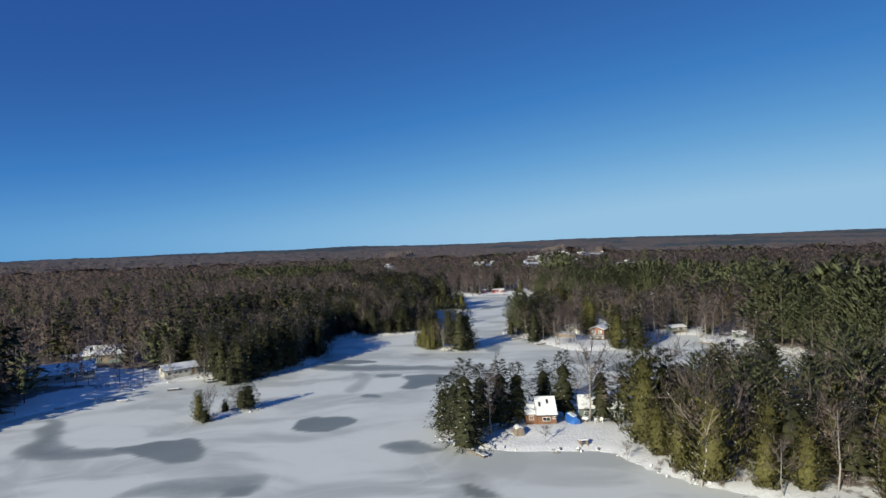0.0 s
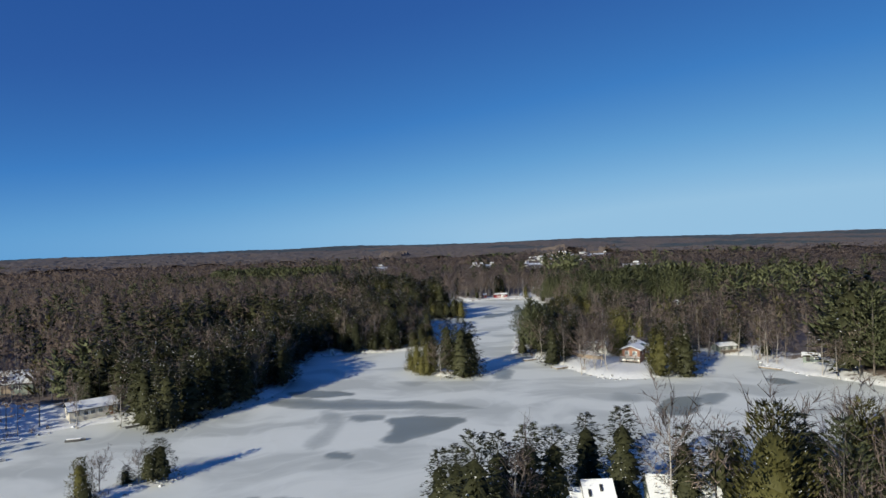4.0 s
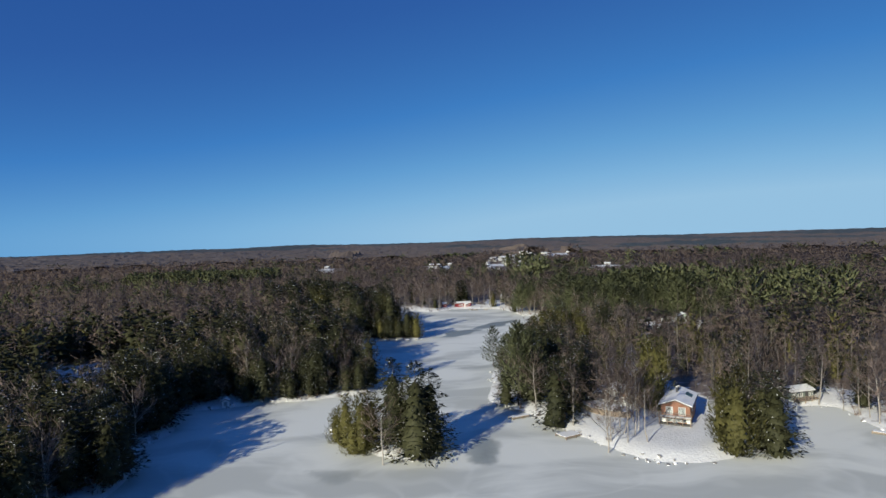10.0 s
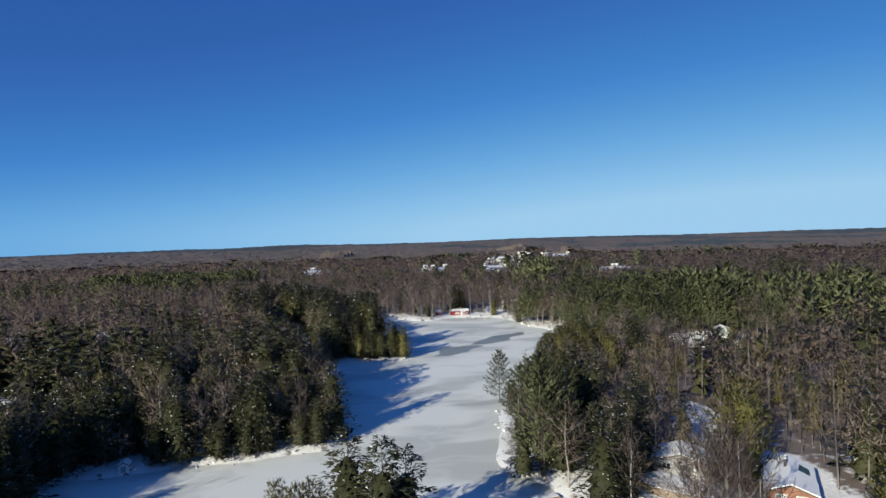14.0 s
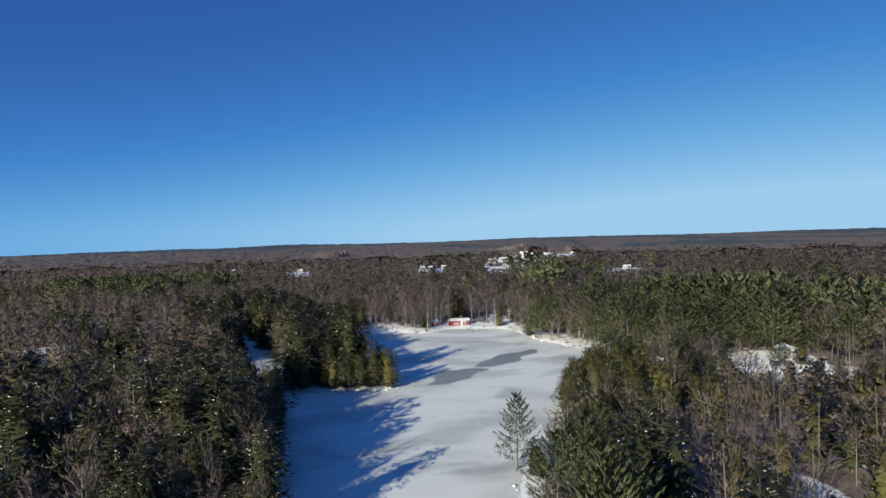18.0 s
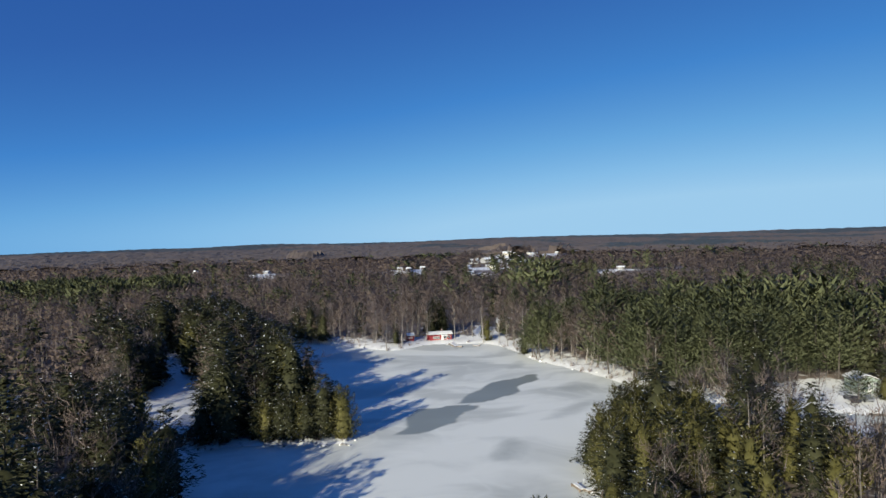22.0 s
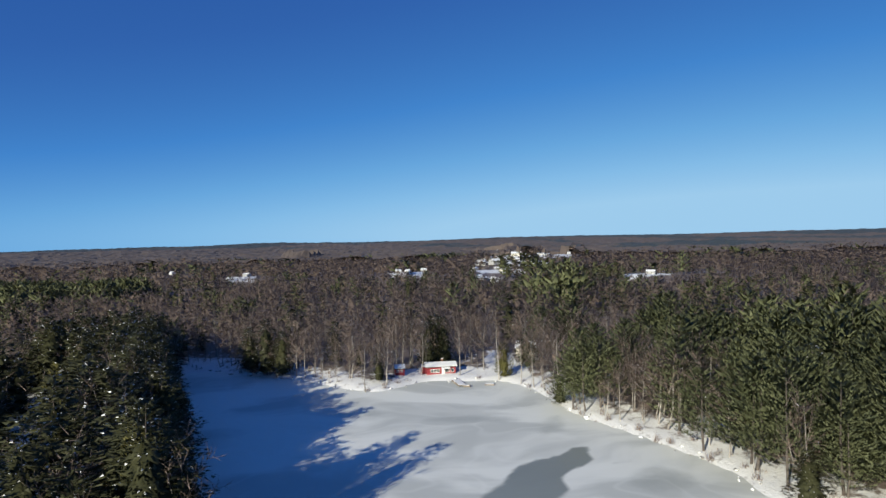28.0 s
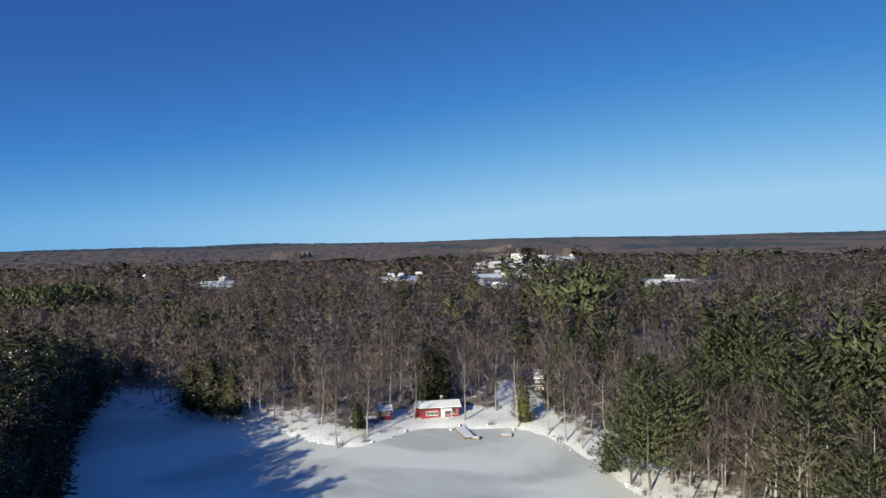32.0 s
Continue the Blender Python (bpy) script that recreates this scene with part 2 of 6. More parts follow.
# ---- mesh tools ----
def mesh_from(name, verts, faces, mats, index=None, smooth=False, normals=None):
    """A mesh from arrays: verts (n, 3), faces (m, 3 or 4)."""
    verts, faces = np.asarray(verts, np.float32), np.asarray(faces, np.int32)
    me = bpy.data.meshes.new(name)
    k = faces.shape[1]
    me.vertices.add(len(verts))
    me.vertices.foreach_set("co", verts.ravel())
    me.loops.add(faces.size)
    me.loops.foreach_set("vertex_index", faces.ravel())
    me.polygons.add(len(faces))
    me.polygons.foreach_set("loop_start", np.arange(len(faces), dtype=np.int32) * k)
    me.polygons.foreach_set("loop_total", np.full(len(faces), k, np.int32))
    if index is not None:
        me.polygons.foreach_set("material_index", np.asarray(index, np.int32))
    me.polygons.foreach_set("use_smooth", np.full(len(faces), smooth))
    for m in mats:
        me.materials.append(m)
    me.update(calc_edges=True)
    if normals is not None:
        me.attributes.new("custom_normal", "FLOAT_VECTOR", "POINT").data.foreach_set("vector", np.asarray(normals, np.float32).ravel())
    return me


def hashed(ix, iy, seed):
    h = (ix.astype(np.int64) * 374761393 + iy.astype(np.int64) * 668265263 + seed * 1442695041) & 0x7FFFFFFF
    h = ((h ^ (h >> 13)) * 1274126177) & 0x7FFFFFFF
    return ((h ^ (h >> 16)) & 0xFFFF) / 65535.0


def value_noise(x, y, cell, seed=0):
    """Smooth noise from 0 to 1 with the given cell in metres."""
    x, y = np.asarray(x, float) / cell, np.asarray(y, float) / cell
    ix, iy = np.floor(x), np.floor(y)
    fx, fy = x - ix, y - iy
    fx, fy = fx * fx * (3 - 2 * fx), fy * fy * (3 - 2 * fy)
    v = [hashed(ix + i, iy + j, seed) for j in (0, 1) for i in (0, 1)]
    return (v[0] * (1 - fx) + v[1] * fx) * (1 - fy) + (v[2] * (1 - fx) + v[3] * fx) * fy


def step(x, lo, hi):
    u = np.clip((np.asarray(x, float) - lo) / (hi - lo), 0, 1)
    return u * u * (3 - 2 * u)


def rounded(points, n=5):
    """A closed Catmull-Rom line through the points."""
    p = np.array(points, float)
    out = []
    for i in range(len(p)):
        a, b, c, d = p[i - 1], p[i], p[(i + 1) % len(p)], p[(i + 2) % len(p)]
        for k in range(n):
            u = k / n
            out.append(0.5 * (2 * b + (c - a) * u + (2 * a - 5 * b + 4 * c - d) * u * u + (3 * b - a - 3 * c + d) * u ** 3))
    return np.array(out)


def inside_distance(line, x, y):
    """Distance to a closed line, negative inside."""
    x, y = np.atleast_1d(np.asarray(x, float)), np.atleast_1d(np.asarray(y, float))
    best = np.full(x.shape, 1e18)
    odd = np.zeros(x.shape, bool)
    for (ax, ay), (bx, by) in zip(line, np.roll(line, -1, 0)):
        ex, ey = bx - ax, by - ay
        u = np.clip(((x - ax) * ex + (y - ay) * ey) / (ex * ex + ey * ey + 1e-9), 0, 1)
        best = np.minimum(best, (x - ax - u * ex) ** 2 + (y - ay - u * ey) ** 2)
        cross = (ay > y) != (by > y)
        if ey:
            odd ^= cross & (x < ax + (y - ay) / ey * ex)
    return np.where(odd, -1, 1) * np.sqrt(best)


# ---- the plan ----
WEST_SHORE = [(-135, -50), (-128, 40), (-118, 115), (-107, 147), (-101, 158), (-96, 171), (-88, 183), (-75, 190), (-61, 191), (-50, 200),
              (-45, 214), (-45, 228), (-49, 240), (-46, 252), (-52, 261), (-50, 267), (-40, 269), (-30, 272), (-22, 272), (-13, 275), (-4, 278), (-6, 296), (-11, 318),
              (-13, 340), (-19, 352), (-20, 360), (-14, 366.5), (-4, 366), (6, 364.5), (11, 364), (12, 368), (6, 377), (1, 387), (-5, 400), (-14, 430), (-26, 462), (-31, 480), (-36, 497), (-35, 509), (-27, 503), (-17, 494)]
NORTH_SHORE = [(-4, 486), (5, 480), (14, 470), (24, 464), (31, 468), (38, 473), (47, 471), (57, 469), (63, 458), (65, 445), (67, 433), (71, 424),
               (76, 412), (80, 399), (80, 388), (88, 379), (103, 369), (124, 356), (127, 348), (104, 358), (84, 368)]
EAST_SHORE = [(70, 364), (58, 357), (51, 345), (48, 333), (43, 320), (35, 309), (30, 296), (27, 280), (24, 264), (29, 255), (34, 242), (40, 228),
              (45, 219), (52, 216), (60, 217), (68, 220), (76, 227), (84, 238), (90, 245), (99, 243), (96, 229), (98, 218), (104, 209), (112, 196),
              (116, 178), (112, 160), (100, 148), (85, 142), (60, 140), (40, 139), (22, 137), (8, 133), (-1, 128), (-2, 122), (4, 117), (11, 114.5),
              (21, 113), (29, 112), (32, 105), (37, 98), (41, 94), (47, 89), (60, 75), (72, 52), (80, 10), (82, -50)]
LAKE = rounded(WEST_SHORE + NORTH_SHORE + EAST_SHORE, 4)
ISLAND = rounded([(-13, 246), (-8, 236), (-1, 227.5), (5, 226), (9, 232), (12, 242), (8, 251), (-4, 253)], 4)
ISLET = rounded([(-59, 143), (-55, 144), (-48, 150), (-46.5, 153), (-50, 152), (-57, 147)], 4)


# snowy fields of the far village: centre, half axes, height of the ground
FIELDS = [(262, 1480, 36, 60, 16.5), (215, 1130, 40, 45, 16.5), (165, 930, 36, 56, 15.0), (128, 815, 26, 36, 12.5), (106, 745, 16, 26, 10.0), (212, 706, 20, 12, 12.5),
          (52, 822, 16, 8, 12.5), (-72, 775, 15, 7, 15.5), (-156, 880, 13, 7, 14.0), (-146, 735, 10, 5, 13.0), (-96, 1363, 20, 40, 16.5), (270, 1120, 34, 40, 16.5),
          (256, 716, 12, 7, 12.0), (-88, 690, 8, 4, 12.5)]


def far_open(x, y):
    """1 in the snowy fields of the far town."""
    c = np.zeros(np.shape(x))
    for cx, cy, rx, ry, _ in FIELDS:
        c = np.maximum(c, (np.hypot((x - cx) / rx, (y - cy) / ry) + (value_noise(x, y, 40, 44) - 0.5) * 0.9 < 1) * 1.0)
    return c


def land(x, y):
    """Metres inland from the ice, negative on it."""
    d = inside_distance(LAKE, x, y)
    for ring in (ISLAND, ISLET):
        d = np.maximum(d, -inside_distance(ring, x, y))
    return d


def height(x, y, d=None):
    """The ground's height; the ice lies at 0."""
    x, y = np.atleast_1d(np.asarray(x, float)), np.atleast_1d(np.asarray(y, float))
    if d is None:
        d = land(x, y)
    z = -1.0 + 1.55 * step(d, -1.6, 1.6) + 0.9 * step(d, 1, 14) + 2.2 * step(d, 10, 90)
    z += (value_noise(x, y, 3.5, 3) - 0.4) * 0.5 * step(d, 0, 4) + (value_noise(x, y, 22, 4) - 0.4) * 1.6 * step(d, 3, 30)
    z += (1.15 - z) * np.minimum(step(d, 1.5, 5), 1 - step(np.hypot((x - 57) / 17, (y - 236) / 26), 0.7, 1.1))
    r = np.hypot(x - 20, y - 200)
    z += 14 * step(r, 350, 2200) * (value_noise(x, y, 420, 5) - 0.25)
    for cx, cy, rx, ry, top in FIELDS:
        w = 1 - step(np.hypot((x - cx) / (rx + 12), (y - cy) / (ry + 14)), 0.75, 1.15)
        z += (top - z) * w
    z += step(r, 1500, 4300) * (8 + 20 * step(np.degrees(np.arctan2(x, y)), -32, 12) + 9 * np.exp(-((np.degrees(np.arctan2(x, y)) + 10) / 4) ** 2) + 14 * (value_noise(x, y, 900, 6) - 0.5))
    return z


def axis(lo, a, b, hi, fine, grow=1.09):
    mid = list(np.arange(a, b + fine * 0.5, fine))
    s, up = fine, [mid[-1]]
    while up[-1] < hi:
        s *= grow
        up.append(up[-1] + s)
    s, dn = fine, [mid[0]]
    while dn[-1] > lo:
        s *= grow
        dn.append(dn[-1] - s)
    return np.array(dn[:0:-1] + mid + up[1:])


def sheet(xs, ys):
    X, Y = np.meshgrid(xs, ys)
    n = len(xs)
    i = (np.arange(len(ys) - 1)[:, None] * n + np.arange(n - 1)[None]).ravel()
    return X.ravel(), Y.ravel(), np.stack([i, i + 1, i + 1 + n, i + n], 1)


YARD_CLEARINGS = [
    (-100, 165, 12, 12), (91, 417, 4, 9), (118, 361, 13, 9), (-82, 286, 13, 17), (-80, 264, 9, 10), (58, 236, 13, 21),
    (54, 225, 13, 11), (45, 240, 14, 12), (20, 118, 20, 11), (-85, 192, 14, 8), (-118, 192, 26, 13), (42, 477, 11, 8),
    (62, 484, 5, 18), (120, 372, 15, 13), (112, 345, 18, 9),
]
BANK_CLEARINGS = [
    (68, 280, 4, 24), (98, 250, 10, 6), (108, 222, 12, 9), (-42, 268, 7, 5), (74, 405, 5, 9), (-129, 228, 14, 9),
    (104, 420, 7, 20), (122, 455, 5, 14), (-71, 277, 14, 12), (-90, 308, 17, 15), (-118, 365, 20, 11), (-31, 381, 8, 7),
    (-36, 410, 7, 16), (-43, 443, 9, 8), (-58, 463, 9, 9),
]
WEST_CLEARINGS = [
    (-66, 381, 13, 9), (-90, 374, 14, 9), (-72, 402, 12, 8), (-110, 436, 16, 9), (-48, 478, 8, 8), (-163, 424, 17, 12),
    (-184, 344, 17, 13), (-60, 374, 10, 14), (-84, 362, 12, 12), (-25, 366, 9, 10), (66, 250, 6, 11), (64, 268, 4, 12),
    (-22, 376, 8, 9), (-26, 384, 8, 9), (-28, 392, 9, 14), (-35, 415, 8, 16), (-44, 438, 9, 14), (-55, 458, 10, 12),
]
CLEARINGS = YARD_CLEARINGS + BANK_CLEARINGS + WEST_CLEARINGS


def clear(x, y):
    """1 in the yards, tracks and openings in the woods."""
    c = np.zeros(np.shape(x))
    for cx, cy, rx, ry in CLEARINGS:
        c = np.maximum(c, 1 - step(np.hypot((x - cx) / rx, (y - cy) / ry), 0.75, 1.15))
    return c


def build_ground():
    x, y, f = sheet(axis(-5200, -140, 150, 5200, 2.2), axis(-900, 60, 500, 5000, 2.2))
    d = land(x, y)
    me = mesh_from("ground", np.stack([x, y, height(x, y, d)], 1), f, [ground_material()], smooth=True)
    r = np.hypot(x - 20, y - 220)
    lit = 0.37 + 0.27 * step(d, 3, 16) + 0.14 * step(d, 40, 120) + 0.2 * step(r, 280, 600)
    lit += (value_noise(x, y, 60, 9) - 0.5) * 0.1
    lit = lit * (1 - 0.75 * np.maximum(clear(x, y), far_open(x, y)))
    at = me.attributes.new("litter", "FLOAT", "POINT")
    at.data.foreach_set("value", lit.astype(np.float32))
    tagged(new("ground", me), "snow-covered woodland ground with brush and leaf litter", "ground", kind="structure")


def patch(bareness, soft, *points):
    """A patch of bare ice: how bare, how soft its rim in metres, its outline."""
    return bareness, soft, rounded(points, 4)


SOUTH_PATCHES = [
    patch(0.75, 1.2, (-97, 147), (-91.5, 146), (-79, 127), (-69, 126), (-60, 123), (-66, 119.5), (-81, 118.5), (-86, 121)),
    patch(0.95, 0.7, (-68, 124.5), (-58.7, 128.4), (-52.7, 129), (-47.7, 121), (-50, 114), (-58, 118)),
    patch(0.6, 1.2, (-54.4, 98), (-54.2, 103.3), (-46, 107), (-39.5, 107.6), (-32.5, 107.6), (-30.8, 104.3), (-33, 98)),
    patch(0.9, 0.7, (-37, 98), (-38, 101), (-34, 103), (-32, 101.5), (-33, 98)),
    patch(1.0, 0.5, (-33.6, 133.5), (-34.5, 140.5), (-29.5, 142.6), (-20.9, 139.6), (-23.5, 131.8), (-28, 130), (-32.7, 131.4)),
    patch(0.8, 0.8, (-13.2, 118.5), (-11.9, 121.7), (-5.7, 122.9), (-2.3, 118.8), (2.2, 117), (-6, 115.2), (-11.4, 116.1)),
    patch(0.95, 0.5, (1.2, 95), (2, 99.8), (4.7, 98.8), (6.8, 96.4), (6.6, 94)),
    patch(0.45, 1.5, (-3, 93), (3.7, 106.4), (8, 93)),
]
MIDDLE_PATCHES = [
    patch(0.95, 0.6, (-22.4, 161.5), (-20.6, 165), (-17.7, 162.2), (-19, 159)),
    patch(1.05, 0.6, (-42.8, 210.6), (-42.2, 214.6), (-32.1, 214.6), (-24.2, 211.4), (-26, 208), (-34.1, 206.6), (-40.6, 207.6)),
    patch(0.72, 0.9, (-45.8, 200.6), (-41.9, 206.4), (-21.2, 203.6), (-0.2, 197.5), (6.6, 193), (9.5, 190.3), (-8.2, 192.4), (-23.2, 194.1), (-31.6, 195.8)),
    patch(0.95, 0.7, (-13.7, 168.7), (-12.6, 177), (-13, 186), (5, 183.6), (1.6, 177.2), (-5.1, 170.2), (-8.5, 166.6)),
    patch(0.8, 0.8, (-22.5, 187), (-20.1, 189.2), (-14.7, 189.4), (-14.9, 185), (-20.3, 184)),
    patch(0.5, 1.4, (-30, 194), (-24, 192), (-22, 180), (-24, 166), (-29, 168), (-27, 182)),
    patch(0.5, 1.3, (18.8, 175), (22.8, 177.7), (30.4, 176), (33, 172.5), (28.9, 168), (20.5, 168)),
    patch(0.5, 1.2, (-16.2, 224.3), (-12.5, 222.7), (-6.4, 222.8), (-6.4, 218), (-9, 215), (-12.3, 218)),
]
BAY_PATCHES = [
    patch(1.1, 0.5, (48.4, 184), (51, 190.5), (55, 194), (59.9, 196.6), (62.6, 194.6), (60.5, 187.7), (55.2, 181.8), (50.2, 180)),
    patch(0.75, 0.8, (62, 194.5), (65, 197), (70.8, 198), (66, 190), (61.6, 188)),
    patch(1.0, 0.5, (87.6, 212.2), (92, 211.8), (92.8, 205.6), (88.9, 203.6), (85.8, 206.4)),
    patch(0.75, 0.8, (13.4, 225), (17.1, 235), (22, 234.4), (19.2, 223.2), (16.2, 221.4)),
    patch(0.5, 1.2, (40, 196), (44, 203), (49, 200), (46, 192)),
    patch(0.65, 1.0, (27, 254), (32, 251), (34, 257), (30, 268)),
    patch(0.5, 1.2, (8, 318), (17, 322), (17, 319), (10, 315.5)),
    patch(0.5, 1.2, (18, 304), (34, 309), (35, 305), (24, 302)),
]
NORTH_PATCHES = [
    patch(1.15, 0.45, (35.9, 389.5), (41, 399), (46.4, 406.4), (54, 411.5), (61.8, 414.2), (57, 405), (54.4, 401), (48.3, 393.4), (42, 389.6)),
    patch(1.15, 0.45, (20.1, 368.9), (24.4, 379.8), (28.4, 386.6), (38.8, 386.5), (35.8, 379.2), (28.4, 369), (22.1, 367.8)),
    patch(0.5, 1.0, (62.5, 407), (67, 408), (67.5, 407), (63, 406)),
    patch(0.4, 1.6, (55, 421), (62, 428), (63, 436), (57, 430)),
    patch(0.42, 1.5, (33, 436), (41, 440), (52, 436), (54, 432), (44, 433)),
    patch(0.42, 1.4, (20, 445), (25, 448), (26, 443), (22, 441)),
    patch(0.42, 1.4, (62, 398), (70, 404), (74, 399), (67, 393)),
    patch(0.42, 1.6, (50, 372), (58, 380), (66, 383), (60, 374)),
    patch(0.4, 1.6, (36, 352), (42, 362), (46, 358), (41, 350)),
]


def build_ice():
    x, y, f = sheet(np.arange(-134, 122, 1.15), np.arange(-48, 500, 1.15))
    d = land(x, y)
    f = f[(d[f] < 3.5).any(1)]
    bare = np.zeros(x.shape)
    wx = (value_noise(x, y, 6, 21) - 0.5) * 2.4 + (value_noise(x, y, 2.4, 23) - 0.5) * 1.1
    wy = (value_noise(x, y, 6, 22) - 0.5) * 2.4 + (value_noise(x, y, 2.4, 24) - 0.5) * 1.1
    for bareness, soft, line in SOUTH_PATCHES + MIDDLE_PATCHES + BAY_PATCHES + NORTH_PATCHES:
        lo, hi = line.min(0) - 6, line.max(0) + 6
        q = np.where((x > lo[0]) & (x < hi[0]) & (y > lo[1]) & (y < hi[1]))[0]
        inside = inside_distance(line, x[q] + wx[q], y[q] + wy[q])
        bare[q] = np.maximum(bare[q], bareness * (1 - step(inside, -soft, soft)) * (0.86 + 0.28 * step(-inside, 0.5, 5)))
    me = mesh_from("frozen_lake", np.stack([x, y, np.zeros(x.shape)], 1), f, [ice_material()], smooth=True)
    me.attributes.new("bare", "FLOAT", "POINT").data.foreach_set("value", bare.astype(np.float32))
    tagged(new("frozen_lake", me), "frozen lake with thin snow and patches of bare grey ice", "frozen lake", kind="structure")


build_ground()
build_ice()

# ---- trees ----
def unit(v):
    return v / (np.linalg.norm(v, axis=-1, keepdims=True) + 1e-9)


def rods(p0, p1, r0, r1, sides=3):
    """Tapered three- or four-sided rods, all in one pair of arrays."""
    p0, p1 = np.atleast_2d(p0), np.atleast_2d(p1)
    n = len(p0)
    d = unit(p1 - p0)
    u = unit(np.cross(d, np.where(np.abs(d[:, 2:]) > 0.9, [[1.0, 0, 0]], [[0, 0, 1.0]])))
    w = np.cross(d, u)
    k = np.arange(sides) * 2 * np.pi / sides
    ring = np.cos(k)[None, :, None] * u[:, None] + np.sin(k)[None, :, None] * w[:, None]
    v = np.concatenate([p0[:, None] + ring * np.reshape(r0, (-1, 1, 1)), p1[:, None] + ring * np.reshape(r1, (-1, 1, 1))], 1)
    f = []
    for i in range(sides):
        j = (i + 1) % sides
        f += [(i, j, sides + j), (i, sides + j, sides + i)]
    f = np.array(f)[None] + (np.arange(n) * 2 * sides)[:, None, None]
    return v.reshape(-1, 3), f.reshape(-1, 3)


def sprays(c, d, side, length, width):
    """Flat needle sprays: one slim triangle each, wide end inwards."""
    s = side * width[:, None] * 0.5
    b = c + d * (length * 0.12)[:, None]
    v = np.stack([b - s, b + s, c + d * length[:, None]], 1).reshape(-1, 3)
    return v, np.arange(len(c) * 3).reshape(-1, 3)


def blades(c, d, length, width, rng):
    """Twigs: one thin triangle each."""
    n = len(c)
    s = unit(np.cross(d, unit(rng.normal(size=(n, 3))))) * width[:, None] * 0.5
    v = np.stack([c - s, c + s, c + d * length[:, None]], 1).reshape(-1, 3)
    return v, np.arange(n * 3).reshape(-1, 3)


def joined(pieces):
    """One set of arrays out of (verts, faces, slot) pieces."""
    V, Fc, S, o = [], [], [], 0
    for v, f, s in pieces:
        V.append(v)
        Fc.append(f + o)
        S.append(np.full(len(f), s))
        o += len(v)
    return np.concatenate(V), np.concatenate(Fc), np.concatenate(S)


def outward(v, h, full, rng, loose=0.27, lift=0.0):
    """Soft crown shading: normals that point out of the crown."""
    z = np.clip(v[:, 2] / h, 0, 1.1)
    n = np.stack([v[:, 0], v[:, 1], (0.18 + 0.75 * (z - 0.45)) * full * h], 1)
    return unit(unit(n) + [0, 0, lift] + rng.normal(0, loose, n.shape))


def turned(v, f, n):
    """The faces, each turned to the side of its normals."""
    g = np.cross(v[f[:, 1]] - v[f[:, 0]], v[f[:, 2]] - v[f[:, 0]])
    back = (g * n[f].sum(1)).sum(1) < 0
    f = f.copy()
    f[back] = f[back][:, ::-1]
    return f


def trunk_of(h, r, rng, lean=0.02, sides=5, parts=4):
    z = np.linspace(0, 1, parts + 1)
    p = np.stack([np.cumsum(rng.normal(0, lean, parts + 1)) * h, np.cumsum(rng.normal(0, lean, parts + 1)) * h, z * h], 1)
    p[0, :2], p[0, 2] = 0, -0.5
    q = r * (1 - z) ** 0.8 + 0.02
    v, f = rods(p[:-1], p[1:], q[:-1], q[1:], sides)
    return p, v, f


def crown_line(kind, u, h):
    """Crown radius of a conifer at the share u of its height."""
    u = np.asarray(u, float)
    if kind == "pine":
        return h * 0.34 * np.minimum(1.0, 1.5 * (1.02 - u)) ** 0.75
    if kind == "cedar":
        return h * 0.27 * np.minimum(1, (u + 0.14) * 3.2) * (1.0 - u) ** 0.45 + 0.15
    return h * 0.32 * np.minimum(1, (u + 0.22) * 3) * (1 - u) ** 0.6 + 0.25


def skirts(kind, h, tiers, points, rng):
    """The inner boughs: tiers of ragged skirts, each a fan from the stem down to a jagged hem."""
    low = {"pine": 0.14, "cedar": 0.02, "hemlock": 0.05}[kind]
    u = low + (0.74 - low) * (np.arange(tiers) + rng.uniform(0.1, 0.5, tiers)) / tiers
    R = crown_line(kind, u, h)
    rise = {"pine": 0.35, "cedar": 0.9, "hemlock": 0.7}[kind] * R + h / tiers * 0.6
    k = np.arange(points * 2)
    a = k[None] * np.pi / points + rng.random((tiers, 1)) * 6.283 + rng.normal(0, 0.1, (tiers, points * 2))
    r = R[:, None] * np.where(k % 2 == 0, 0.4 if kind == "pine" else 0.55, 0.26 if kind == "pine" else 0.4)[None] * rng.uniform(0.7, 1.2, (tiers, points * 2))
    hem = np.stack([np.cos(a) * r, np.sin(a) * r, (u * h)[:, None] + rng.normal(0, 0.02 * h, a.shape) * np.minimum(1, r)], -1)
    top = np.stack([np.zeros(tiers), np.zeros(tiers), np.minimum(u * h + rise * 0.6, h * 0.88)], 1)
    v = np.concatenate([top[:, None], hem], 1).reshape(-1, 3)
    n = points * 2
    f = np.stack([np.zeros(n, int), k + 1, (k + 1) % n + 1], 1)[None] + (np.arange(tiers) * (n + 1))[:, None, None]
    return v, f.reshape(-1, 3)


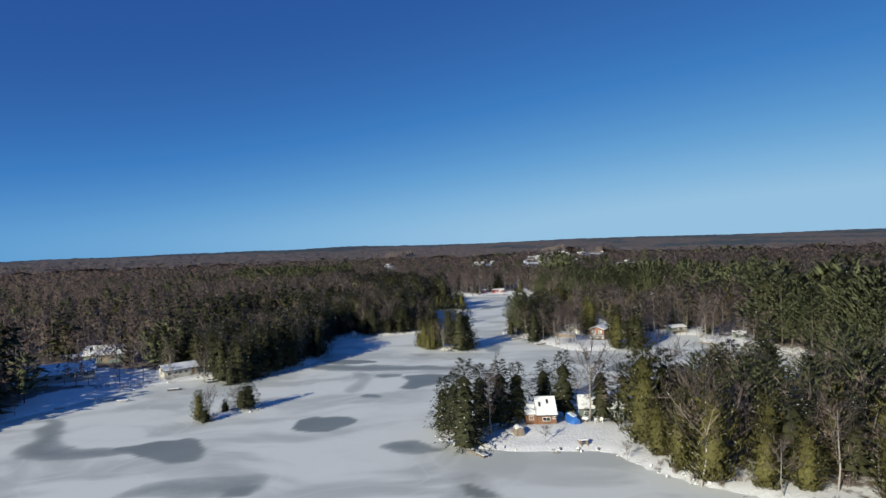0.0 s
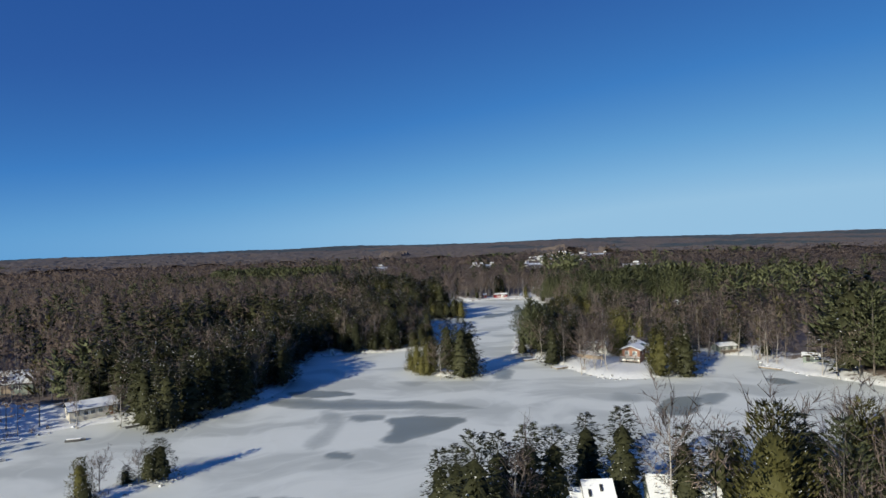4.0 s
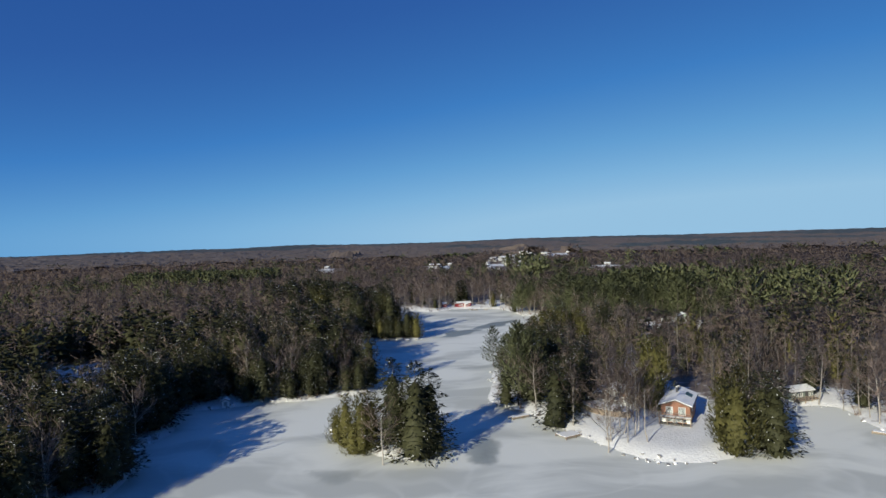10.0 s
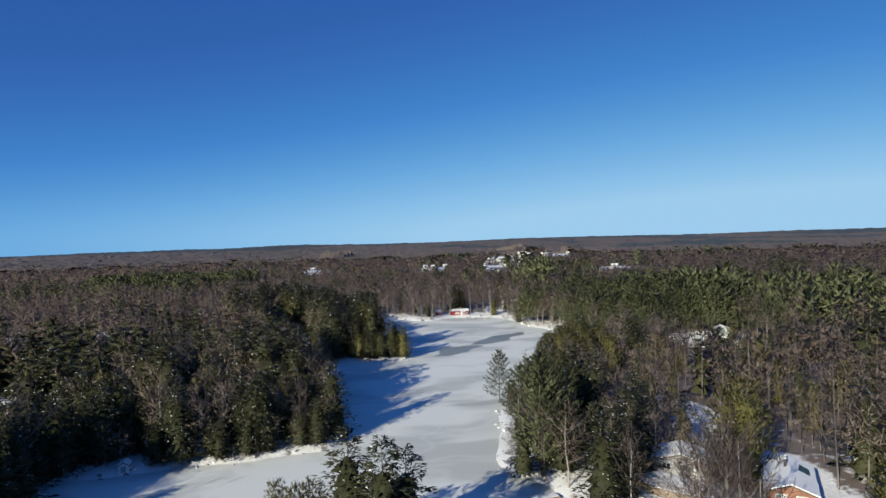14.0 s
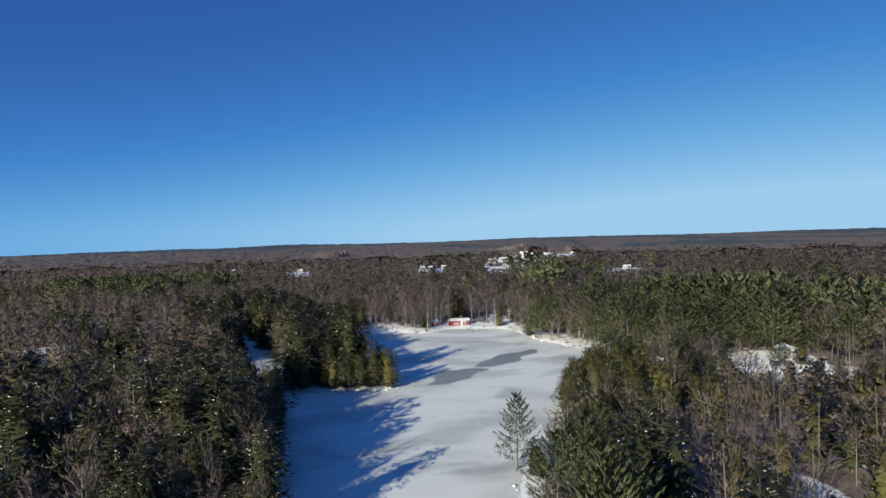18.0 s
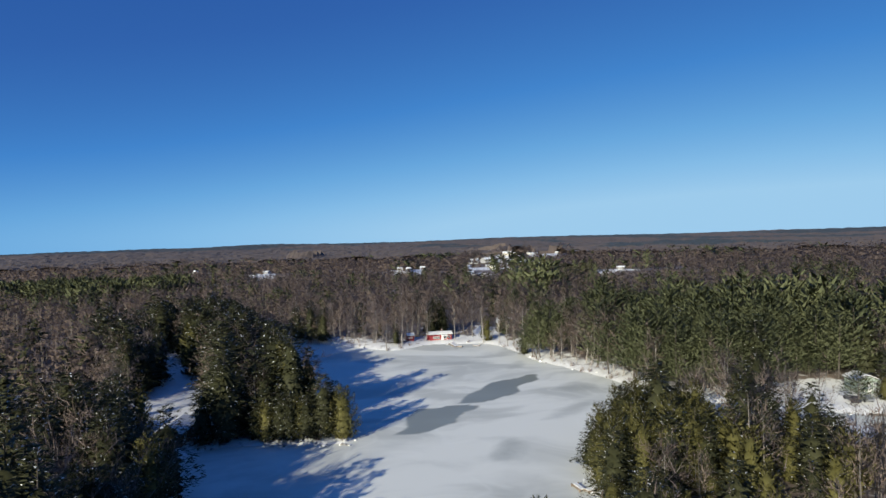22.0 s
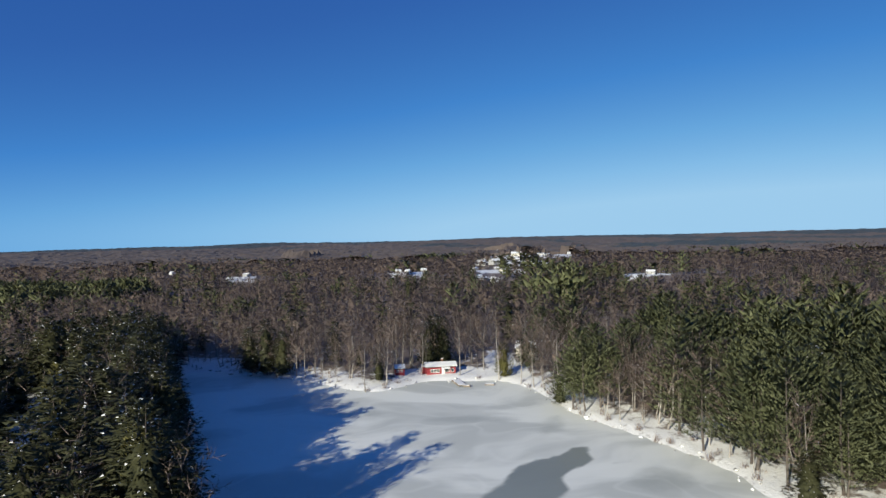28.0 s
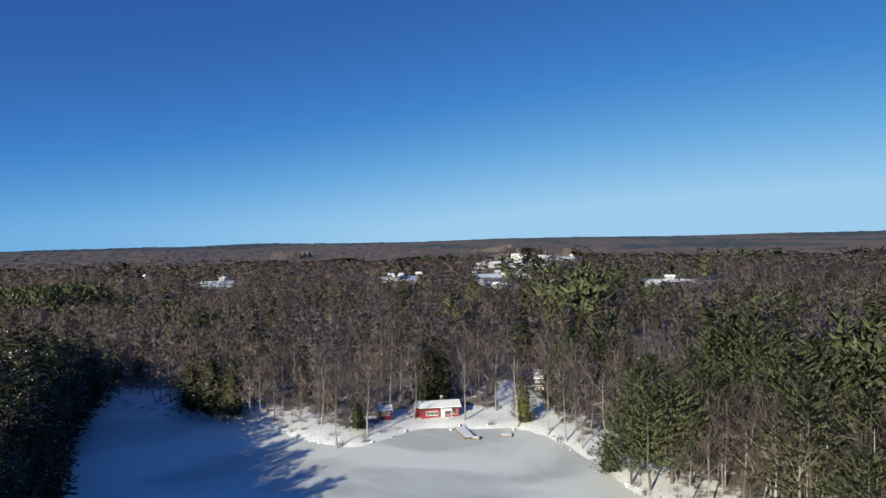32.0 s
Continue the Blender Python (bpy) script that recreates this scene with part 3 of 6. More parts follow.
def haze(h, n, length, width, up_bias, rng, lobes=7):
    """The twig cloud of a leafless crown: thin slivers, gathered in uneven lobes."""
    a = np.arange(lobes) * 2.4 + rng.normal(0, 0.3, lobes)
    up = np.linspace(0.42, 0.86, lobes)
    reach = 0.16 * np.sin(np.pi * (0.22 + 0.72 * (up - 0.42) / 0.44)) ** 0.8
    c = np.stack([np.cos(a) * reach, np.sin(a) * reach, up], 1) * h
    size = rng.uniform(0.085, 0.12, lobes) * h
    k = rng.integers(0, lobes, n)
    q = unit(rng.normal(size=(n, 3))) * (rng.random(n) ** 0.45)[:, None]
    p = c[k] + q * size[k][:, None] * [1.15, 1.15, 0.95]
    d = unit(q + unit(p - [0, 0, 0.4 * h]) * 0.8 * up_bias + [0, 0, 0.3 * up_bias] + rng.normal(0, 0.45, (n, 3)))
    return blades(p - d * length * 0.4, d, length * rng.uniform(0.6, 1.3, n), width * rng.uniform(0.7, 1.3, n), rng)


def needle_tree(kind, h, boughs, per, rng, snow=0.05):
    """Crown of a conifer of height h: boughs in plumes of needle sprays. hemlock: drooping cone; pine: loose whorls; cedar: dense teardrop."""
    low, bend, lift, thick = {"pine": (0.14, 0.3, 0.3, 0.42), "hemlock": (0.05, -0.45, 0.0, 0.75), "cedar": (0.02, -0.3, 0.55, 0.75)}[kind]
    k = np.arange(boughs)
    u = low + (0.97 - low) * ((k + rng.random(boughs)) / boughs) ** 1.05
    if kind == "pine":
        whorl = (0.97 - low) / max(4, int(h / 1.5))
        u = low + (np.floor((u - low) / whorl) + 0.5) * whorl + rng.normal(0, 0.01, boughs)
    az = k * 2.4 + rng.normal(0, 0.3, boughs)
    R = crown_line(kind, u, h) * rng.uniform(0.78, 1.14, boughs)
    rise = {"pine": 0.22 + 0.5 * u, "hemlock": 0.2 + 0.3 * u, "cedar": np.full(boughs, 1.1)}[kind]
    n = boughs * per
    b = np.repeat(k, per)
    f = 0.2 + 0.84 * rng.random(n) ** 0.75
    out = np.stack([np.cos(az), np.sin(az), np.zeros(boughs)], 1)[b]
    side = np.stack([-np.sin(az), np.cos(az), np.zeros(boughs)], 1)[b]
    base = u * h - (R * 0.7 if kind == "cedar" else 0)
    z = base[b] + R[b] * (rise[b] * f + 0.5 * bend * f * f)
    wide = (0.12 * R + 0.1)[b] * (1.25 - 0.6 * f) * {"cedar": 1.5, "pine": 0.8, "hemlock": 1.0}[kind]
    a, c = rng.normal(0, 1, n), rng.normal(0, 1, n)
    off = side * (a * wide)[:, None] + np.array([0, 0, 1.0]) * (c * wide * thick)[:, None]
    at = out * (R[b] * f)[:, None] + off
    at[:, 2] = np.clip(at[:, 2] + z, 0.3, h * 1.02)
    d = unit(out + side * (0.55 * np.sign(a) * rng.random(n))[:, None] + np.array([0, 0, 1.0]) * (rise[b] + bend * f + lift)[:, None] + rng.normal(0, 0.22, (n, 3)))
    size = (0.7 + 0.3 * (1 - u))[b] * (h / 15) ** 0.6 * ({"pine": 2900, "cedar": 1700, "hemlock": 1900}[kind] / n) ** 0.5
    length, width = rng.uniform(0.6, 1.1, n) * size, rng.uniform(0.17, 0.3, n) * size
    side = unit(np.cross(d, unit(np.stack([rng.normal(0, 0.8, n), rng.normal(0, 0.8, n), np.ones(n)], 1))))
    start = at - d * (length * 0.45)[:, None]
    v, fc = sprays(start, d, side, length, width)
    soft = unit(outward(v, h, 0.3, rng, 0.1) * 0.8 + np.repeat(unit(off + [0, 0, 0.08]), 3, 0) * 0.6 + rng.normal(0, 0.17, v.shape))
    if kind == "pine" and n > 200:
        return v, fc, np.zeros(len(fc), int), soft
    v2, f2 = skirts(kind, h, *((9, 8) if n > 1000 else (6, 6) if n > 200 else (4, 4) if n > 30 else (3, 3)), rng)
    pieces, normals = [(v, fc, 0), (v2, f2, 0)], [soft, outward(v2, h, 0.3, rng, 0.1)]
    if snow:
        q = np.where(rng.random(n) < snow)[0]
        v3, f3 = sprays(start[q] + [0, 0, 0.1], d[q], side[q], np.minimum(length[q] * 0.42, 0.34), np.minimum(width[q] * 0.9, 0.17))
        pieces.append((v3, f3, 1))
        normals.append(np.repeat(unit(out[q] * 0.6 + [0, 0, 1.0]), 3, 0))
    return (*joined(pieces), np.concatenate(normals))


def bare_limbs(h, limbs, subs, twigs, cloud, rng, width=0.05, spread=1.0, snow=0.0):
    """Crown of a leafless tree: limbs, branches and twigs; slots 0 bark, 1 twigs, 2 snow."""
    ang = np.arange(limbs) * 2.4 + rng.normal(0, 0.4, limbs)
    u = np.linspace(0.3, 0.82, limbs) + rng.normal(0, 0.03, limbs)
    tilt = (0.95 - 0.55 * u) * spread
    base = np.stack([np.zeros(limbs), np.zeros(limbs), u * h], 1)
    d1 = unit(np.stack([np.cos(ang) * tilt, np.sin(ang) * tilt, 1.0 - 0.3 * tilt], 1))
    L = h * (0.46 - 0.24 * u) * rng.uniform(0.8, 1.25, limbs)
    mid = base + d1 * L[:, None] * 0.55
    d2 = unit(d1 + [0, 0, 0.45] + rng.normal(0, 0.18, (limbs, 3)))
    end = mid + d2 * L[:, None] * 0.6
    r = 0.007 * h * (1.1 - u)
    pieces = [(*rods(base, mid, r, r * 0.65), 0), (*rods(mid, end, r * 0.65, r * 0.22), 0)] if subs > 14 else []
    k = rng.integers(0, limbs, subs)
    s = rng.random(subs)
    start = np.where(s[:, None] < 0.45, base[k] + (mid - base)[k] * (s / 0.45)[:, None], mid[k] + (end - mid)[k] * ((s - 0.45) / 0.55)[:, None])
    ds = unit(d2[k] + rng.normal(0, 0.55, (subs, 3)) + [0, 0, 0.25])
    Ls = h * rng.uniform(0.07, 0.17, subs)
    tip = start + ds * Ls[:, None]
    if subs > 30:
        pieces.append((*rods(start, tip, np.full(subs, width * 0.7), np.full(subs, width * 0.25)), 1))
    k2 = rng.integers(0, subs, twigs)
    s2 = rng.random(twigs)
    c = start[k2] + (tip - start)[k2] * s2[:, None]
    dt = unit(ds[k2] + rng.normal(0, 0.6, (twigs, 3)) + [0, 0, 0.3])
    lt = h * rng.uniform(0.05, 0.12, twigs) * (1 if subs > 30 else 1.25 if subs > 14 else 2.0)
    pieces.append((*blades(c, dt, lt, np.full(twigs, width) * rng.uniform(0.7, 1.3, twigs), rng), 1))
    if snow:
        q = rng.random(len(start)) < snow
        pieces.append((*rods(start[q] + [0, 0, 0.05], (start + (tip - start) * 0.3)[q] + [0, 0, 0.04], np.full(q.sum(), width * 0.7), np.full(q.sum(), width * 0.4)), 2))
    pieces.append((*haze(h, *cloud, rng), 1))
    return joined(pieces)


SPECIES = {
    "hemlock": ("hemlock_tree", HEMLOCK, BARK, 15.0, "dark green hemlock with drooping boughs and flecks of snow", "conifer tree"),
    "pine": ("pine_tree", PINE, BARK, 19.0, "tall white pine with loose tiers of green needles", "conifer tree"),
    "cedar": ("cedar_tree", CEDAR, BARK, 12.0, "dense yellow-green cedar, rounded and narrow, on the snowy shore", "conifer tree"),
    "bare": ("bare_tree", TWIG, PALE_BARK, 14.0, "leafless grey-brown hardwood tree with fine twigs", "bare tree"),
}


def tree_arrays(kind, detail, seed):
    """Trunk (verts, faces) and crown (verts, faces, slots, normals) of one tree about as tall as its kind. detail: 3 near, 2 and 1 middle, 0 far."""
    rng = np.random.default_rng(seed)
    h = SPECIES[kind][3]
    if kind == "bare":
        p, tv, tf = trunk_of(h * 0.93, 0.009 * h, rng, 0.012, (3, 3, 3, 5)[detail], (1, 1, 2, 4)[detail])
        limbs, subs, twigs, w, snow = ((4, 8, 6, 0.3, 0), (5, 12, 14, 0.16, 0), (6, 24, 60, 0.09, 0), (11, 80, 300, 0.06, 0.03))[detail]
        cloud = ((28, 1.7, 1.1, 0.2), (56, 1.15, 0.62, 0.3), (250, 0.85, 0.1, 1.0), (420, 0.9, 0.06, 1.0))[detail]
        v, f, s = bare_limbs(h, limbs, subs, twigs, cloud, rng, w, rng.uniform(0.85, 1.3), snow)
        n = outward(v, h, (0.45, 0.45, 0.6, 0.8)[detail], rng, (0.1, 0.1, 0.2, 0.3)[detail])
    else:
        p, tv, tf = trunk_of(h * 0.95, 0.012 * h, rng, 0.006, (3, 3, 3, 5)[detail], (1, 1, 1, 4)[detail])
        boughs, per = {"hemlock": ((8, 2), (18, 6), (58, 15), (92, 19)), "pine": ((8, 2), (24, 8), (56, 18), (104, 32)), "cedar": ((8, 2), (18, 6), (40, 20), (76, 34))}[kind][detail]
        v, f, s, n = needle_tree(kind, h, boughs, per, rng, (0, 0.0, 0.09, 0.08)[detail] * (0.1 if kind == "pine" else 1))
    return (tv, tf), (v, turned(v, f, n), s, n)


def tree_models(kind, count):
    """Whole trees to copy: an empty with trunk and crown."""
    name, leaf, bark, h, label, cat = SPECIES[kind]
    out = []
    for i in range(count):
        (tv, tf), (cv, cf, cs, cn) = tree_arrays(kind, 3, 100 + i * 7 + len(kind))
        root = tagged(new(name), label, cat, cat + "s of the woods")
        mats = [bark, leaf, SNOW] if kind == "bare" else [leaf, SNOW]
        for part_name, me in (("trunk", mesh_from("trunk", tv, tf, [bark], smooth=True)), ("crown", mesh_from("crown", cv, cf, mats, cs, True, cn))):
            new(part_name, me).parent = root
        out.append(root)
    return out


# stands of trees: centre, half axes, kinds with their shares (the rest is bare), tallest
FIRST_STANDS = [
    (-160, 650, 65, 40, {"pine": 1.4, "hemlock": 0.4}, 17), (108, 590, 16, 14, {"pine": 0.75}, 23), (106, 328, 20, 19, {"hemlock": 0.22, "cedar": 0.25}, 8.5),
    (74, 424, 15, 38, {"pine": 0.22, "hemlock": 0.05}, 16), (-136, 168, 17, 19, {"hemlock": 0.9}, 20), (-132, 134, 13, 24, {"hemlock": 0.95}, 21),
    (130, 190, 24, 48, {"pine": 0.6, "hemlock": 0.2}, 24), (0, 240, 15, 16, {"hemlock": 0.3, "pine": 0.25, "cedar": 0.35}, 13), (112, 420, 42, 46, {"pine": 0.9, "hemlock": 0.06}, 18.5),
]
SHORE_STANDS = [
    (165, 420, 66, 62, {"pine": 0.5}, 18), (38, 276, 8, 22, {"pine": 0.4, "hemlock": 0.4}, 14), (60, 346, 17, 19, {"cedar": 0.72, "hemlock": 0.26}, 13),
    (100, 334, 34, 15, {"cedar": 0.56, "hemlock": 0.3}, 12), (53, 313, 13, 17, {"cedar": 0.45, "hemlock": 0.4}, 11.5), (-12, 412, 28, 40, {"hemlock": 0.68, "cedar": 0.06}, 19), (-16, 320, 22, 52, {"hemlock": 0.6, "cedar": 0.14}, 17),
    (-32, 288, 46, 22, {"hemlock": 0.58, "cedar": 0.12}, 15.5), (-68, 232, 32, 36, {"hemlock": 0.7, "cedar": 0.08}, 15.5), (-8, 378, 24, 18, {"hemlock": 0.6, "cedar": 0.3}, 13),
    (-48, 208, 18, 22, {"hemlock": 0.9}, 17),
]
WIDE_STANDS = [
    (-40, 455, 26, 56, {"hemlock": 0.7}, 18.5), (66, 82, 34, 42, {"hemlock": 0.22, "cedar": 0.24, "pine": 0.08}, 18), (92, 100, 50, 44, {"hemlock": 0.16, "cedar": 0.1, "pine": 0.36}, 21),
    (25, 130, 34, 12, {"hemlock": 0.4, "cedar": 0.3}, 14), (-60, 300, 62, 52, {"hemlock": 0.85, "cedar": 0.15}, 15), (-75, 350, 75, 70, {"hemlock": 0.34, "cedar": 0.1}, 14),
    (-130, 260, 60, 50, {"hemlock": 0.25, "cedar": 0.05}, 15), (80, 455, 22, 40, {"pine": 0.32, "hemlock": 0.06}, 16), (22, 520, 60, 46, {"hemlock": 0.05}, 15),
    (75, 300, 60, 60, {"hemlock": 0.1, "cedar": 0.1}, 14),
]
STANDS = FIRST_STANDS + SHORE_STANDS + WIDE_STANDS


def stand_at(x, y):
    for cx, cy, rx, ry, mix, tall in STANDS:
        if ((x - cx) / rx) ** 2 + ((y - cy) / ry) ** 2 < 1:
            return mix, tall
    return None


def scatter(rng, lo, hi, cell, lean=0.42):
    xs, ys = np.meshgrid(np.arange(lo[0], hi[0], cell), np.arange(lo[1], hi[1], cell))
    x = xs.ravel() + rng.uniform(-lean, lean, xs.size) * cell
    y = ys.ravel() + rng.uniform(-lean, lean, xs.size) * cell
    return x, y


# trees set one by one: kind, x, y, height
HOUSE_TREES = [
    ("bare", 42, 228, 13), ("bare", 44.5, 226, 12), ("bare", 47, 229, 14), ("bare", 46, 234, 13), ("bare", 49, 232, 12), ("bare", 50, 237, 14),
    ("bare", 43, 233, 12), ("bare", 48, 225, 11), ("hemlock", 43, 252, 14), ("hemlock", 46, 258, 15), ("hemlock", 40, 250, 12), ("cedar", 58.1, 245.0, 16.5),
    ("cedar", 57.3, 248.4, 15.1), ("pine", 30.0, 256.5, 19.5), ("pine", 30.5, 256.1, 18.4), ("pine", 33.5, 257, 17), ("hemlock", 34.5, 240.1, 15.7), ("hemlock", 39.5, 245.1, 12.4), ("bare", 37.9, 238.8, 12.0),
    ("bare", 40.0, 223.8, 13.0), ("bare", 45.4, 230.6, 14.3), ("hemlock", 33.7, 256.2, 14.1), ("bare", 32.9, 251.1, 11.9), ("hemlock", 27.5, 258, 9.5), ("hemlock", 32.5, 258.3, 16.5),
    ("cedar", 61.0, 218.1, 15.8), ("cedar", 60.9, 222.3, 12.2), ("hemlock", 68.3, 218.1, 16.3), ("hemlock", 66.7, 220.1, 14.3), ("bare", 64.4, 220.5, 13.7),
]
NORTH_TREES = [
    ("hemlock", 41.5, 489, 15), ("hemlock", 39.3, 486.5, 14.0), ("hemlock", 44.0, 488.0, 14.5), ("cedar", 58.8, 471.8, 9.4), ("hemlock", 24.8, 472.1, 7.9), ("bare", 36.6, 478.1, 16.1),
    ("bare", 47.0, 475.0, 15.9), ("bare", 52.7, 487.6, 17.4), ("bare", 54.6, 479.6, 16.5), ("bare", 57.1, 470.3, 15.4), ("bare", 61.7, 464.1, 14.8), ("bare", 64.0, 459.6, 14.3),
    ("bare", 21.3, 464.6, 14.3), ("bare", 26.8, 468.3, 14.8), ("bare", 17.3, 476.2, 15.6), ("bare", 30.2, 489.9, 17.4), ("bare", 31.9, 489.6, 17.4), ("bare", 34.4, 491.4, 17.6),
    ("hemlock", -7.5, 489.6, 16.6), ("hemlock", -13.2, 494.5, 13.5), ("hemlock", -2.7, 487.4, 12.9),
]
ISLAND_TREES = [
    ("cedar", -10.4, 238.5, 7.4), ("cedar", -8.3, 235.9, 10.8), ("cedar", -5.0, 231.1, 12.2), ("bare", -1.0, 224.1, 11.9), ("hemlock", 1.1, 230.1, 17.3), ("cedar", -3.2, 232.2, 11.0),
    ("hemlock", 5.2, 225.5, 18.8), ("hemlock", 7.7, 228.3, 16.8), ("hemlock", 3.3, 229.7, 11.8), ("cedar", 6.3, 226.6, 9.7), ("cedar", 8.8, 230.2, 9.0), ("cedar", -6.6, 231.4, 8.2),
]
WEST_TREES = [
    ("cedar", -58.7, 144.2, 7.2), ("hemlock", -56.4, 141.7, 4.8), ("bare", -57.6, 147.6, 7.0), ("hemlock", -55.0, 151.0, 4.1), ("hemlock", -49.3, 151.6, 7.2), ("hemlock", -50.7, 150.5, 5.8),
    ("bare", -52.6, 150.7, 6.5), ("hemlock", -63.8, 181.0, 8.2), ("hemlock", -69.0, 187.4, 17.5), ("hemlock", -72.9, 192.0, 17.9), ("hemlock", -62.5, 184.5, 15.9), ("hemlock", -60.0, 190.0, 15.1),
    ("hemlock", -57.4, 195.8, 15.2), ("bare", -84.1, 185.8, 11.4), ("bare", -73.3, 184.2, 11.3), ("bare", -101.7, 205.1, 9.8), ("bare", -130.4, 212.1, 9.7), ("bare", -151.7, 218.0, 10.5),
    ("bare", -159.6, 238.3, 9.8), ("hemlock", -53, 255, 12), ("hemlock", -50.5, 256, 9.5), ("hemlock", -57, 258, 12), ("hemlock", -52.5, 234, 13.5), ("hemlock", -51, 228, 13.5),
    ("hemlock", -32, 273, 14), ("bare", -118, 208, 11), ("bare", -112, 205, 10), ("bare", -124, 207, 12), ("bare", -108, 211, 10),
]
POINT_TREES = [
    ("hemlock", 3.2, 117.4, 17.7), ("hemlock", -1.1, 130.2, 12.3), ("bare", 8.5, 121.0, 13.9), ("hemlock", 1.2, 126.2, 12.5), ("hemlock", 10.8, 127.9, 14.3), ("hemlock", 14.5, 129.5, 13.1),
    ("hemlock", 6.6, 125.6, 13.6), ("hemlock", 22.6, 145.1, 12.3), ("hemlock", 25.4, 134.3, 14.6), ("hemlock", 32.0, 128.5, 12.5), ("bare", 29.3, 126.8, 16.4), ("bare", 18.5, 117.5, 3.5),
    ("bare", 31.1, 107.4, 3.6), ("cedar", 36.4, 114.1, 19.8), ("cedar", 36.9, 108.2, 10.7), ("cedar", 38.1, 101.6, 11.9), ("bare", 39.0, 95.8, 19.8), ("hemlock", 54.3, 117.0, 17.4),
    ("cedar", 41.4, 96.7, 17.8), ("bare", 45.6, 128.9, 15.8),
]
COVE_TREES = [
    ("bare", 97.5, 229.7, 15.1), ("bare", 89.5, 247.5, 11), ("bare", 96.5, 246, 12), ("hemlock", 90, 255, 13), ("hemlock", 99, 252, 12), ("hemlock", 102.5, 240.4, 11.0), ("bare", 98.5, 241.2, 7.8), ("pine", 31.8, 304.1, 13.6), ("hemlock", 33.8, 299.0, 6.1), ("pine", 40.9, 288.8, 12.9),
    ("pine", 36.0, 279.7, 15.1), ("bare", 56.4, 290.0, 8.1), ("cedar", 57.5, 282.1, 9.2), ("bare", 81.7, 292.4, 10.6), ("cedar", 64.6, 283.1, 9.5), ("cedar", 50, 335, 9),
    ("cedar", 51.8, 333, 12), ("cedar", 53.9, 329.1, 13), ("cedar", 57.8, 328.4, 13), ("cedar", 55, 335.2, 12.5), ("cedar", 52.6, 338, 10.5), ("cedar", 61.9, 329.6, 12),
    ("pine", 119.8, 366.5, 7.5), ("cedar", 126, 366, 6),
]
PINE_BANK_TREES = [
    ("pine", 68.9, 435.2, 14.7), ("pine", 67.1, 438.1, 12.7), ("pine", 87.1, 423.5, 14.8), ("bare", 77.3, 425.2, 13.5), ("bare", 80.6, 424.6, 11.4), ("pine", 81.1, 417.6, 18),
    ("pine", 69.4, 440.1, 17), ("pine", 72.6, 436, 16), ("pine", 83.5, 397.5, 18.5), ("pine", 91.8, 402.5, 20), ("pine", 84, 390.8, 18.5), ("pine", 97.3, 436.4, 17.5),
    ("pine", 98.4, 462.2, 17), ("pine", 114.5, 433, 19), ("bare", 71.3, 428.9, 8.4), ("hemlock", 65.9, 443.9, 6.2),
    ("pine", 97.5, 397, 16), ("pine", 103.5, 394.5, 17), ("pine", 109, 392.5, 16), ("pine", 115, 390.5, 17.5), ("pine", 121, 389, 16), ("pine", 127, 388, 17), ("pine", 107, 402, 18), ("pine", 118, 399, 18),
]
PLACED = HOUSE_TREES + NORTH_TREES + ISLAND_TREES + WEST_TREES + POINT_TREES + COVE_TREES + PINE_BANK_TREES


